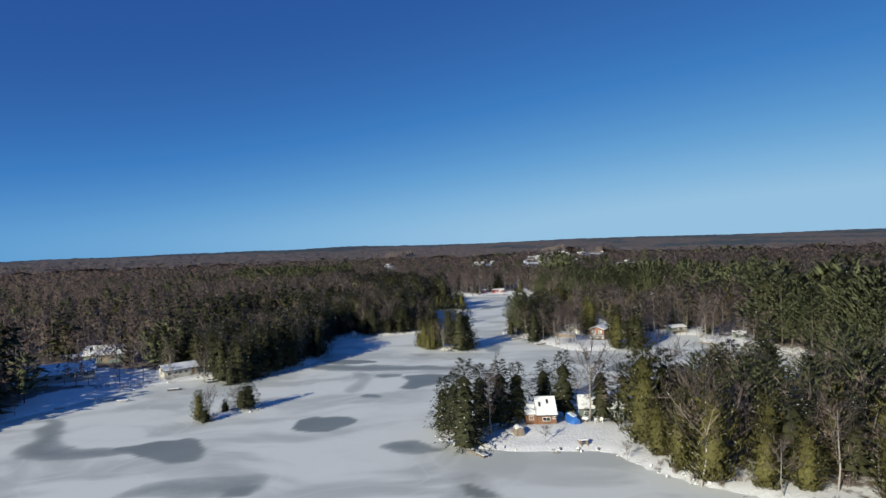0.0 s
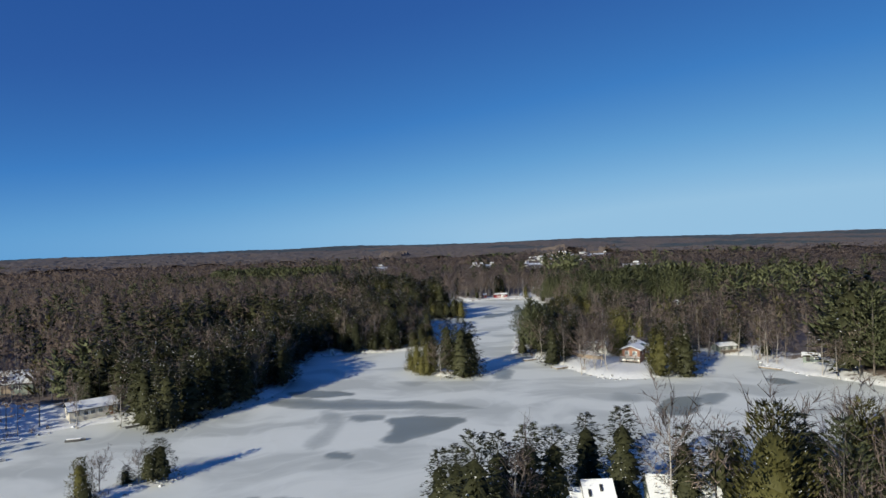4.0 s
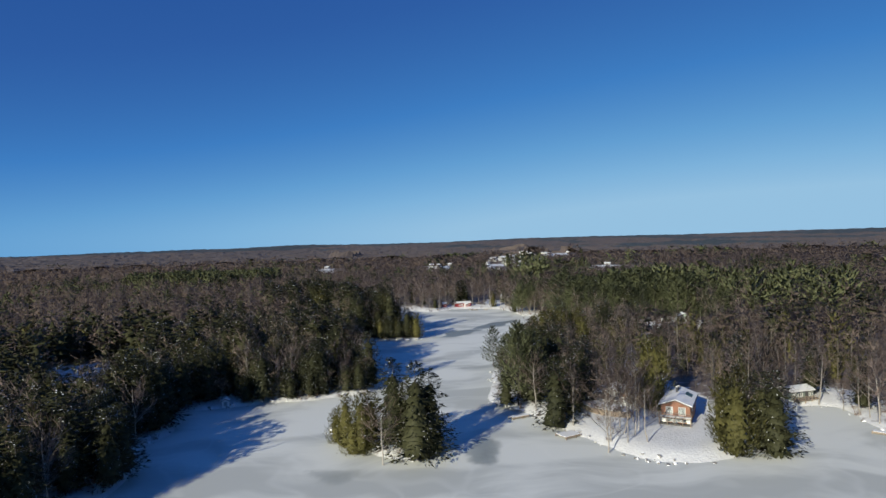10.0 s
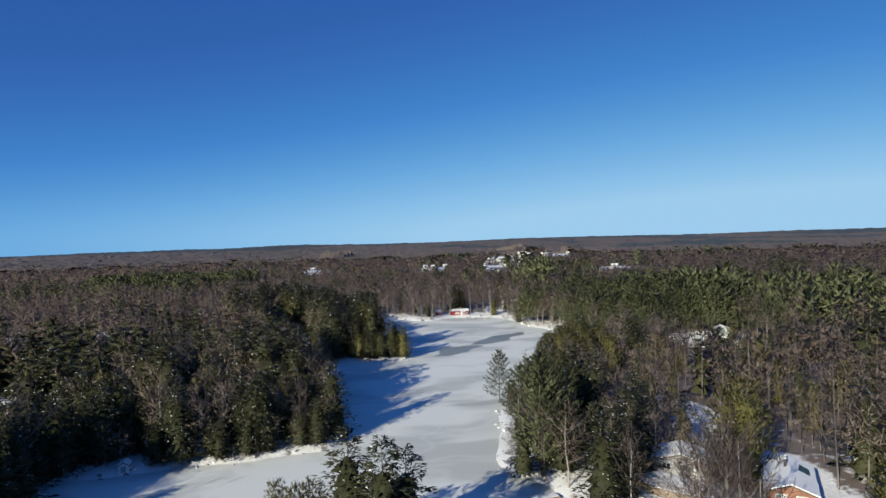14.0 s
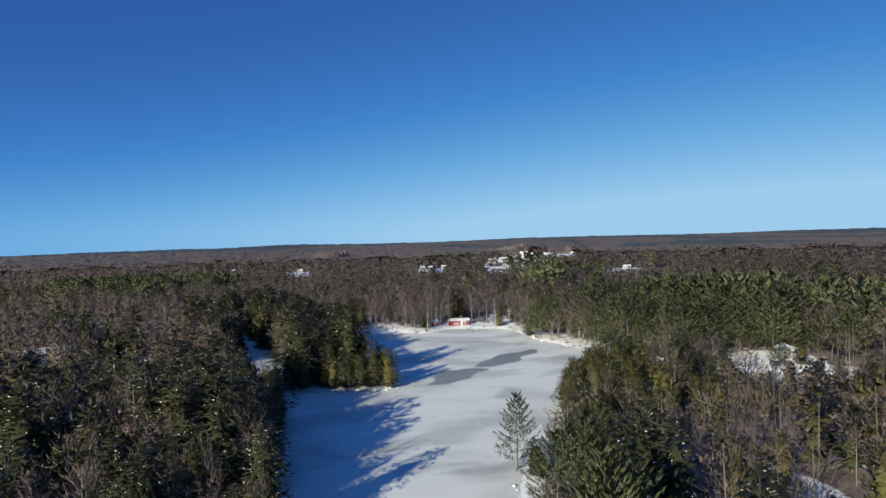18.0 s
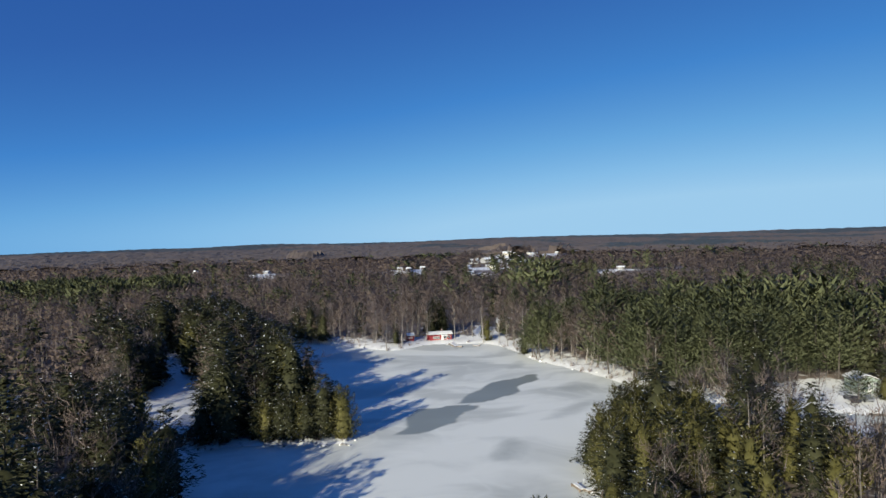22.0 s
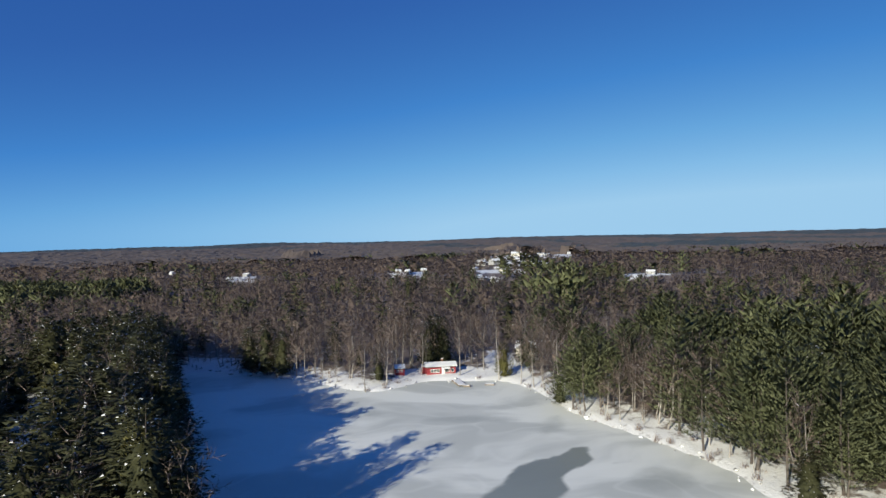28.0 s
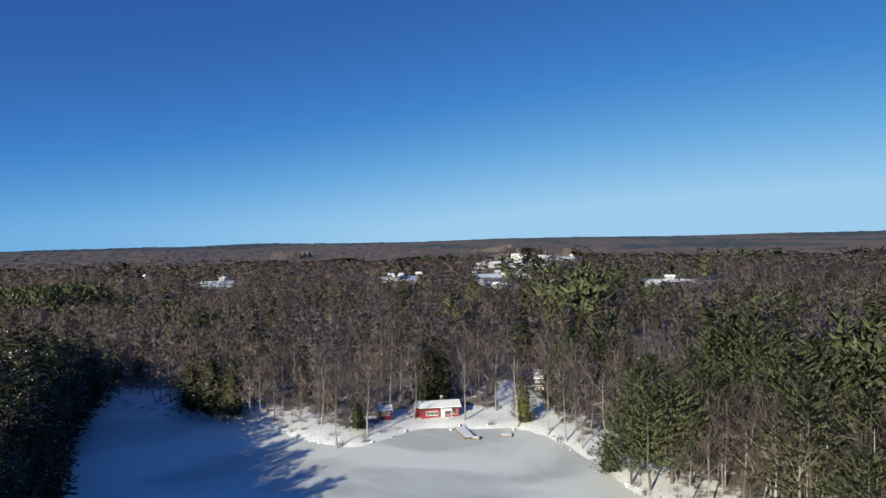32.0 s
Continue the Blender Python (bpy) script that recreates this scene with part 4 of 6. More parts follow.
def plant():
    rng = np.random.default_rng(5)
    x, y = scatter(rng, (-330, 40), (400, 760), 4.5)
    x2, y2 = scatter(rng, (-110, 170), (160, 520), 4.5)
    dense = np.zeros(x2.shape, bool)
    for cx, cy, rx, ry, mix, tall in STANDS:
        if max(mix.get("hemlock", 0) - 0.1, mix.get("cedar", 0), mix.get("pine", 0) - 0.3) > 0.45:
            dense |= ((x2 - cx) / rx) ** 2 + ((y2 - cy) / ry) ** 2 < 1
    x, y = np.concatenate([x, x2[dense]]), np.concatenate([y, y2[dense]])
    x3, y3 = scatter(rng, (-110, 185), (30, 490), 3.7)
    d3 = land(x3, y3)
    rim = (d3 > 1.2) & (d3 < 9) & ((y3 > 385) | (rng.random(len(x3)) < 0.4)) & (y3 > 200 - 0.2 * x3) & (np.hypot(x3, y3 - 240) > 18) & (np.abs(x3 + 44) + np.abs(y3 - 268) > 12) & ((x3 < 5) | (y3 < 430))
    x, y = np.concatenate([x, x3[rim]]), np.concatenate([y, y3[rim]])
    keep = ((np.abs(x - 20) < 60 + np.maximum(0, y) * 0.85) | (np.hypot(x + 136, y - 168) < 30)) & (y > 52)
    x, y = x[keep], y[keep]
    d = land(x, y)
    thick = np.array([bool(stand_at(px, py)) for px, py in zip(x, y)])
    keep = (d > 1.0) & (clear(x, y) < 0.5) & (far_open(x, y) < 0.5) & (far_open(x, y + 22) < 0.5) & ~((x > 20) & (x < 39) & (y > 284) & (y < 318)) & ~((x < 33) & (x > -6) & (y > 106) & (y < 141)) & ((x < 58) | (x > 92) | (y < 392) | (y > 465) | (d > 12) | (rng.random(len(x)) < 0.7)) & (rng.random(len(x)) < np.where((x < 8) & (y > 380) & (d < 30), 0.92, np.where((x < -40) & (x > -100) & (y < 262), 0.66, np.where((x > 60) & (y > 372) & thick, 0.62, np.where(thick, 0.86, np.where(y < 500, 0.6, 0.45)))))) & ~((np.hypot(x - 0, y - 240) < 16) | (np.hypot(x + 53, y - 148) < 12))
    x, y, d = x[keep], y[keep], d[keep]
    near = {k: [] for k in SPECIES}
    for kind, px, py, ph in PLACED:
        near[kind].append((-1, px, py, ph))
    rest, back = {k: [] for k in SPECIES}, {k: [] for k in SPECIES}
    clump = value_noise(x, y, 30, 31)
    vary = 0.8 + 0.38 * value_noise(x, y, 11, 35)
    for i in range(len(x)):
        s = stand_at(x[i], y[i])
        mix, tall = s if s else ({"hemlock": 0.5, "pine": 0.25} if clump[i] > (0.78 if x[i] > -20 else 0.66) else {"hemlock": 0.07, "pine": 0.03}, 14)
        u, kind = rng.random() * (1.0 if d[i] < 8 or x[i] > -2 else 1.2 if d[i] < 20 else 1.5), "bare"
        for k, share in mix.items():
            if u < share:
                kind = k
                break
            u -= share
        west = (x[i] < 8 and y[i] > 385) or (x[i] < -40 and 195 < y[i] < 250)
        if west and x[i] > -12 and y[i] < 404:
            tall = 12.5
        hh = tall * (rng.uniform(0.72 if west else 0.55, 1.08) if d[i] > 6 else rng.uniform(0.6 if west else 0.35, 1.02)) * (1.0 if kind != "cedar" else 0.8) * (1 if west else vary[i])
        if kind == "bare":
            hh = min(hh, 15) * rng.uniform(0.85, 1.1)
        off = d[i] + 0.15 * max(0, y[i] - 460) + (25 if y[i] < 75 else 0) + 0.5 * max(0, abs(x[i] - 20) - (70 if y[i] < 330 else 95)) - (12 if y[i] > 360 and x[i] > 60 else 0)
        near[kind].append((off, x[i], y[i], hh))
    total = 0
    for kind, items in near.items():
        items.sort()
        models = tree_models(kind, 5 if kind == "bare" else 4)
        cut = {"bare": 240, "hemlock": 230, "pine": 160, "cedar": 120}[kind]
        first = items[:cut]
        for p in items[cut:]:
            (rest if p[2] < 515 and -92 < p[1] < 150 and p[0] < 42 else back)[kind].append(p)
        h0 = SPECIES[kind][3]
        gz = height([p[1] for p in first], [p[2] for p in first])
        for i, (_, px, py, ph) in enumerate(first):
            s = ph / h0
            wide = s * min(1.5, max(1.0, (h0 / ph) ** 0.4))  # short trees are stouter
            if kind == "pine" and px < 45:  # the pines on the strait stand slim
                wide *= 0.7
            m = pose(px, py, float(gz[i]), 0, 0, rng.uniform(0, 360)) @ Matrix.Diagonal((wide * rng.uniform(0.9, 1.25), wide * rng.uniform(0.9, 1.2), s, 1))
            if i < len(models):
                models[i].matrix_basis = m
            else:
                t = copy_thing(models[i % len(models)], Matrix())
                t.matrix_basis = m
    # the middle woods and the far woods, one sheet of trees each
    fx, fy = scatter(rng, (-1150, 60), (1500, 1250), 11.8)
    keep = (np.abs(fx - 20) < 80 + fy * 0.85) & ((fx < -325) | (fx > 395) | (fy > 755)) & (far_open(fx, fy) < 0.5) & (far_open(fx, fy + 28) < 0.5)
    fx, fy = fx[keep], fy[keep]
    clump = value_noise(fx, fy, 55, 33) * 0.6 + value_noise(fx, fy, 180, 34) * 0.4
    far = {k: [] for k in SPECIES}
    kinds = np.where(clump + rng.normal(0, 0.05, len(fx)) > 0.77, np.where(rng.random(len(fx)) < 0.5, "pine", "hemlock"), "bare")
    for i in range(len(fx)):
        far[str(kinds[i])].append((0, fx[i], fy[i], rng.uniform(10, 17)))
    for detail, group, name in ((2, rest, "woods"), (1, back, "back_woods"), (0, far, "far_woods")):
        for kind, items in group.items():
            if not items:
                continue
            P = np.array(items)[:, 1:]
            z = height(P[:, 0], P[:, 1])
            V, N, Fc, S, o = [], [], [], [], 0
            which = rng.integers(0, 5, len(P))
            for w in range(5):
                q = np.where(which == w)[0]
                if not len(q):
                    continue
                (tv, tf), (cv, cf, cs, cn) = tree_arrays(kind, detail, 900 + w * 11 + detail)
                if detail == 0:
                    tv, tf = tv[:3], tf[:1]
                v, f, s = joined([(tv, tf % 3 if detail == 0 else tf, 0), (cv, cf, 0)])
                nv = np.concatenate([unit(tv * [1, 1, 0] + [0, 0, 0.01]), cn])
                s = np.concatenate([np.zeros(len(tf), int), cs if kind == "bare" else cs + 1])
                a = rng.random(len(q)) * 6.283
                k = P[q, 2] / SPECIES[kind][3]
                fat = rng.uniform(0.95, 1.25, len(q)) * k * (1.5 if detail == 0 else 1)
                X = (v[None, :, 0] * np.cos(a)[:, None] - v[None, :, 1] * np.sin(a)[:, None]) * fat[:, None] + P[q, 0][:, None]
                Y = (v[None, :, 0] * np.sin(a)[:, None] + v[None, :, 1] * np.cos(a)[:, None]) * fat[:, None] + P[q, 1][:, None]
                Z = v[None, :, 2] * k[:, None] + z[q][:, None]
                V.append(np.stack([X, Y, Z], -1).reshape(-1, 3))
                N.append(np.stack([nv[None, :, 0] * np.cos(a)[:, None] - nv[None, :, 1] * np.sin(a)[:, None],
                                   nv[None, :, 0] * np.sin(a)[:, None] + nv[None, :, 1] * np.cos(a)[:, None], np.repeat(nv[None, :, 2], len(q), 0)], -1).reshape(-1, 3))
                Fc.append((f[None] + (np.arange(len(q)) * len(v))[:, None, None]).reshape(-1, 3) + o)
                S.append(np.tile(s, len(q)))
                o += len(q) * len(v)
            n, leaf, bark = SPECIES[kind][:3]
            mats = [GREY_BARK if kind == "bare" else bark, FAR_TWIG if kind == "bare" and detail < 2 else leaf, SNOW]
            me = mesh_from(name, np.concatenate(V), np.concatenate(Fc), mats, np.concatenate(S), True, np.concatenate(N))
            tagged(new(name + "_of_" + n.split("_")[0] + "_trees", me), "dense winter woods of " + ("leafless hardwoods" if kind == "bare" else "dark conifers"),
                   "woods", kind="stuff")


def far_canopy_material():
    """Brown hardwood tops with dark conifer belts; blue haze painted over the last ridge."""
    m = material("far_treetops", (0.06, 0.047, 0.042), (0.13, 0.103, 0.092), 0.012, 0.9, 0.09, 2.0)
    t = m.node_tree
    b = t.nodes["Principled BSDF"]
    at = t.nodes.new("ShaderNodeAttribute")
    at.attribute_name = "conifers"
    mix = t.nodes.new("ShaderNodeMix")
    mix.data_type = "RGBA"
    # one blue-grey serves the conifer belts and the haze of distance
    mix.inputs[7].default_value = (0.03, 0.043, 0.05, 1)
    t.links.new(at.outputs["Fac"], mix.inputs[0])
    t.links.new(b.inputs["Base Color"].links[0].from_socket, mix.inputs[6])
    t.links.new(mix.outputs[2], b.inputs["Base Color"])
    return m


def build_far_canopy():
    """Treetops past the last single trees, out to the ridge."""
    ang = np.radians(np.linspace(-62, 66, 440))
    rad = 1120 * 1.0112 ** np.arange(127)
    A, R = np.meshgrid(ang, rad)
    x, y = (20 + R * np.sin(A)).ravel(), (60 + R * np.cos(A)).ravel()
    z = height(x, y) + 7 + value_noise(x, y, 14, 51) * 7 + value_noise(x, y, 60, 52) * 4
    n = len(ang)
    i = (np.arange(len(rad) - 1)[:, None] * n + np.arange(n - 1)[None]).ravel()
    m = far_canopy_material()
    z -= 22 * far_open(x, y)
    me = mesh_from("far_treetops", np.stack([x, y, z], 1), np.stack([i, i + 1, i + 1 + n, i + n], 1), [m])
    # noise gives the conifer belts; the R term paints haze, from 2600 m out
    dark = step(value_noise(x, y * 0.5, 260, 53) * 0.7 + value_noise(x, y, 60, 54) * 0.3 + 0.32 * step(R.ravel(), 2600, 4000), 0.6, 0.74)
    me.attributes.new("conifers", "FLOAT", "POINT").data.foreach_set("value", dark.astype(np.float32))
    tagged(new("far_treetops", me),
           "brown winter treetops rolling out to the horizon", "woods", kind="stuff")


# ---- buildings ----
GLASS = bpy.data.materials.new("window_glass")
GLASS.use_nodes = True
_g = GLASS.node_tree.nodes["Principled BSDF"]
_g.inputs["Base Color"].default_value, _g.inputs["Roughness"].default_value, _g.inputs["Transmission Weight"].default_value = (0.8, 0.85, 0.88, 1), 0.03, 1.0
WHITE = material("white_paint", (0.66, 0.66, 0.64), (0.82, 0.82, 0.8), 0.8, 0.5, 6)
ORANGE = material("orange_wood", (0.2, 0.088, 0.052), (0.33, 0.158, 0.098), 0.6, 0.6, 9)
BROWN = material("brown_boards", (0.13, 0.06, 0.03), (0.27, 0.135, 0.075), 0.6, 0.7, 9)
RED = material("barn_red_paint", (0.17, 0.012, 0.018), (0.28, 0.03, 0.035), 0.6, 0.55, 7)
CREAM = material("cream_siding", (0.55, 0.5, 0.4), (0.72, 0.68, 0.58), 0.6, 0.6, 7)
GREY_GREEN = material("grey_green_siding", (0.12, 0.15, 0.135), (0.22, 0.26, 0.23), 0.6, 0.6, 7)
PALE_GREEN = material("pale_green_siding", (0.29, 0.36, 0.3), (0.4, 0.47, 0.41), 0.6, 0.6, 7)
GREY = material("grey_siding", (0.25, 0.255, 0.26), (0.4, 0.4, 0.4), 0.6, 0.65, 7)
SHINGLE = material("dark_shingles", (0.03, 0.03, 0.032), (0.09, 0.088, 0.085), 1.2, 0.85, 12, 0.02)
GREEN_METAL = material("green_roof_metal", (0.02, 0.055, 0.045), (0.04, 0.09, 0.075), 1.0, 0.4, 8)
DECK_WOOD = material("weathered_deck_wood", (0.15, 0.115, 0.085), (0.33, 0.27, 0.21), 1.2, 0.8, 12, 0.01)
FENCE_WOOD = material("tan_fence_boards", (0.2, 0.15, 0.11), (0.33, 0.26, 0.2), 1.2, 0.75, 12, 0.01)
TARP = material("blue_tarp", (0.02, 0.09, 0.36), (0.06, 0.22, 0.56), 0.7, 0.4, 5, 0.08)
STONE = material("shore_stone", (0.13, 0.125, 0.12), (0.34, 0.33, 0.31), 1.0, 0.85, 8, 0.05)
BRICK = material("chimney_brick", (0.16, 0.08, 0.06), (0.3, 0.17, 0.13), 3, 0.85, 20, 0.02)
DARK_METAL = material("dark_metal", (0.03, 0.03, 0.032), (0.07, 0.07, 0.075), 1, 0.45, 9, 0, metal=0.6)
CURTAIN = material("white_curtain", (0.6, 0.6, 0.58), (0.78, 0.78, 0.76), 2, 0.85, 12)
CAR_DARK = material("dark_car_paint", (0.02, 0.022, 0.03), (0.035, 0.038, 0.05), 1, 0.25, 9, coat=0.6)
CAR_GREY = material("grey_car_paint", (0.2, 0.21, 0.22), (0.26, 0.27, 0.28), 1, 0.3, 9, coat=0.6)
RUBBER = material("tyre_rubber", (0.015, 0.015, 0.015), (0.03, 0.03, 0.03), 4, 0.85, 20)


def box(bm, x0, x1, y0, y1, z0, z1):
    v = [bm.verts.new(p) for p in ((x0, y0, z0), (x1, y0, z0), (x1, y1, z0), (x0, y1, z0), (x0, y0, z1), (x1, y0, z1), (x1, y1, z1), (x0, y1, z1))]
    for f in ((3, 2, 1, 0), (4, 5, 6, 7), (0, 1, 5, 4), (1, 2, 6, 5), (2, 3, 7, 6), (3, 0, 4, 7)):
        bm.faces.new([v[i] for i in f])
    return v


def prism(bm, outline, lift):
    """A slab between an outline of points and the same moved by lift."""
    a = [bm.verts.new(p) for p in outline]
    b = [bm.verts.new(Vector(p) + Vector(lift)) for p in outline]
    n = len(a)
    bm.faces.new(a[::-1])
    bm.faces.new(b)
    for i in range(n):
        bm.faces.new((a[i], a[(i + 1) % n], b[(i + 1) % n], b[i]))


def part(name, bm, mat, parent, label="", m=None, bevel=0.0):
    """Link a bmesh as one mesh under a thing or a part."""
    bmesh.ops.recalc_face_normals(bm, faces=bm.faces)
    if bevel:
        bmesh.ops.bevel(bm, geom=bm.edges[:], offset=bevel, segments=1, affect="EDGES")
    me = bpy.data.meshes.new(name)
    bm.to_mesh(me)
    bm.free()
    me.materials.append(mat)
    ob = new(name, me)
    ob.parent = parent
    if m is not None:
        ob.matrix_local = m
    return tagged(ob, label)


def ground_at(x, y):
    return float(height(x, y)[0])


def thing(name, x, y, z, turn, label, category, group=""):
    root = new(name)
    root.matrix_world = pose(x, y, z, 0, 0, turn)
    return tagged(root, label, category, group)


def wall_panel(bm, length, z0, z1, thick, holes):
    """A wall along x from -length/2, y from 0 to thick, with openings (u, sill, w, h) cut through."""
    xs = sorted({-length / 2, length / 2, *[h[0] - h[2] / 2 for h in holes], *[h[0] + h[2] / 2 for h in holes]})
    zs = sorted({z0, z1, *[h[1] for h in holes], *[h[1] + h[3] for h in holes]})
    for xa, xb in zip(xs, xs[1:]):
        for za, zb in zip(zs, zs[1:]):
            cx, cz = (xa + xb) / 2, (za + zb) / 2
            if not any(abs(cx - u) < w / 2 and s < cz < s + h for u, s, w, h in holes):
                box(bm, xa, xb, 0, thick, za, zb)
    bmesh.ops.remove_doubles(bm, verts=bm.verts, dist=0.001)


def add_window(root, m, u, sill, w, h, frame_mat=WHITE, curtain=False, bars=1):
    bm = bmesh.new()
    t = 0.09
    for x0, x1, z0, z1 in ((u - w / 2 - t, u + w / 2 + t, sill - t, sill), (u - w / 2 - t, u + w / 2 + t, sill + h, sill + h + t),
                           (u - w / 2 - t, u - w / 2, sill, sill + h), (u + w / 2, u + w / 2 + t, sill, sill + h)):
        box(bm, x0, x1, -0.06, 0.12, z0, z1)
    for i in range(bars):
        c = u - w / 2 + w * (i + 1) / (bars + 1)
        box(bm, c - 0.03, c + 0.03, -0.03, 0.05, sill, sill + h)
    win = part("window", bm, frame_mat, root, m=m)
    bm = bmesh.new()
    box(bm, u - w / 2, u + w / 2, 0.05, 0.07, sill, sill + h)
    part("pane", bm, GLASS, win)
    if curtain:
        for side in (-1, 1):
            bm = bmesh.new()
            box(bm, u + side * w * 0.28 - w * 0.2, u + side * w * 0.28 + w * 0.2, 0.12, 0.15, sill + 0.03, sill + h)
            part("curtain", bm, CURTAIN, win)


def add_door(root, m, u, z, w, h, mat):
    bm = bmesh.new()
    box(bm, u - w / 2, u + w / 2, -0.02, 0.05, z, z + h)
    door = part("door", bm, mat, root, m=m)
    bm = bmesh.new()
    box(bm, u + w * 0.32, u + w * 0.4, -0.07, -0.02, z + 1.0, z + 1.06)
    part("handle", bm, DARK_METAL, door)


def add_roof(root, w, d, eave, rise, along, over=0.4, snow=0.16, cover=ROOF_SNOW, peak=0.5, offset=(0, 0)):
    """A gable roof of two slabs with snow lying on them. along: the ridge's direction in the house's own axes. peak: where the ridge stands across."""
    half, run = (d, w) if along == "x" else (w, d)
    L = run / 2 + over
    a, b = -half / 2, half / 2
    p = a + half * peak
    for lo, hi in ((a, p), (b, p)):
        out = over * (1 if lo > hi else -1)
        slope = rise / abs(hi - lo)
        e = (lo + out, eave - over * slope)
        r = (hi, eave + rise)
        for name, lift, t, mat, trim in (("roof_slab", 0.02, 0.14, SHINGLE, 0.0), ("roof_snow", 0.165, snow, cover, 0.06)):
            bm = bmesh.new()
            e2 = (e[0] - trim * (1 if lo > hi else -1), e[1] + trim * slope)
            n = 7
            l1 = L - trim
            pts = []
            for q, (u, z) in ((0, e2), (1, r)):
                for i in range(n):
                    s = -l1 + 2 * l1 * (i if q == 0 else n - 1 - i) / (n - 1)
                    jig = (random.uniform(-0.1, 0.07) if name == "roof_snow" and q == 0 and 0 < i < n - 1 else 0)
                    uu = u + jig * (1 if lo > hi else -1)
                    pts.append((s + offset[0], uu + offset[1], z + lift) if along == "x" else (uu + offset[0], s + offset[1], z + lift))
            prism(bm, pts, (0, 0, t))
            part(name, bm, mat, root, "snow lying on the roof" if name == "roof_snow" else "")


def house(name, label, x, y, turn, w, d, eave, rise, wall_mat, along="y", front=(), back=(), left=(), right=(), over=0.4, z=None, group="", peak=0.5, category="house",
          snow=ROOF_SNOW, doors=(), curtain=False):
    """A gabled house, front towards its -y. Windows per side: (u, sill, w, h)."""
    g = ground_at(x, y) if z is None else z
    root = thing(name, x, y, g, turn, label, category, group)
    T = 0.16
    sides = (("front", w, pose(0, -d / 2, 0), front), ("back", w, pose(0, d / 2, 0, 0, 0, 180), back),
             ("left", d - 2 * T, pose(-w / 2, 0, 0, 0, 0, -90), left), ("right", d - 2 * T, pose(w / 2, 0, 0, 0, 0, 90), right))
    for s, length, m, wins in sides:
        bm = bmesh.new()
        wall_panel(bm, length, -0.6, eave, T, list(wins))
        if (along == "y" and s in ("front", "back")) or (along == "x" and s in ("left", "right")):
            full = length if s in ("front", "back") else d
            k = (peak - 0.5) * full * (1 if s in ("front", "right") else -1)
            tri = [(-full / 2 + 0.02, 0.0, eave), (full / 2 - 0.02, 0.0, eave), (k, 0.0, eave + rise)]
            prism(bm, tri, (0, T, 0))
        part("wall", bm, wall_mat, root, m=m)
        for u, sill, ww, hh in wins:
            add_window(root, m, u, sill, ww, hh, curtain=curtain, bars=2 if ww > 1.6 else 1)
        if s == "front":
            for u, zz, ww, hh, mat in doors:
                add_door(root, m @ pose(0, -0.06, 0), u, zz, ww, hh, mat)
    add_roof(root, w, d, eave, rise, along, over, cover=snow, peak=peak)
    return root


def chimney(root, x, y, z0, z1, s=0.5, mat=BRICK):
    bm = bmesh.new()
    box(bm, x - s / 2, x + s / 2, y - s / 2, y + s / 2, z0, z1)
    box(bm, x - s / 2 - 0.05, x + s / 2 + 0.05, y - s / 2 - 0.05, y + s / 2 + 0.05, z1, z1 + 0.1)
    c = part("chimney", bm, mat, root)
    bm = bmesh.new()
    box(bm, x - s / 2, x + s / 2, y - s / 2, y + s / 2, z1 + 0.1, z1 + 0.22)
    part("snow_cap", bm, ROOF_SNOW, c)


def railing(root, points, z, mat, tall=0.95, gap=1.6):
    """Posts, top rail and a mid rail along a line of points."""
    for (xa, ya), (xb, yb) in zip(points, points[1:]):
        L = math.hypot(xb - xa, yb - ya)
        m = pose(xa, ya, z, 0, 0, math.degrees(math.atan2(yb - ya, xb - xa)))
        bm = bmesh.new()
        box(bm, 0, L, -0.05, 0.05, tall - 0.08, tall)
        part("top_rail", bm, mat, root, m=m)
        bm = bmesh.new()
        box(bm, 0, L, -0.025, 0.025, tall * 0.45, tall * 0.45 + 0.07)
        part("mid_rail", bm, mat, root, m=m)
        for i in range(int(L / gap) + 1):
            bm = bmesh.new()
            box(bm, i * gap, i * gap + 0.09, -0.045, 0.045, 0, tall - 0.08)
            part("post", bm, mat, root, m=m)


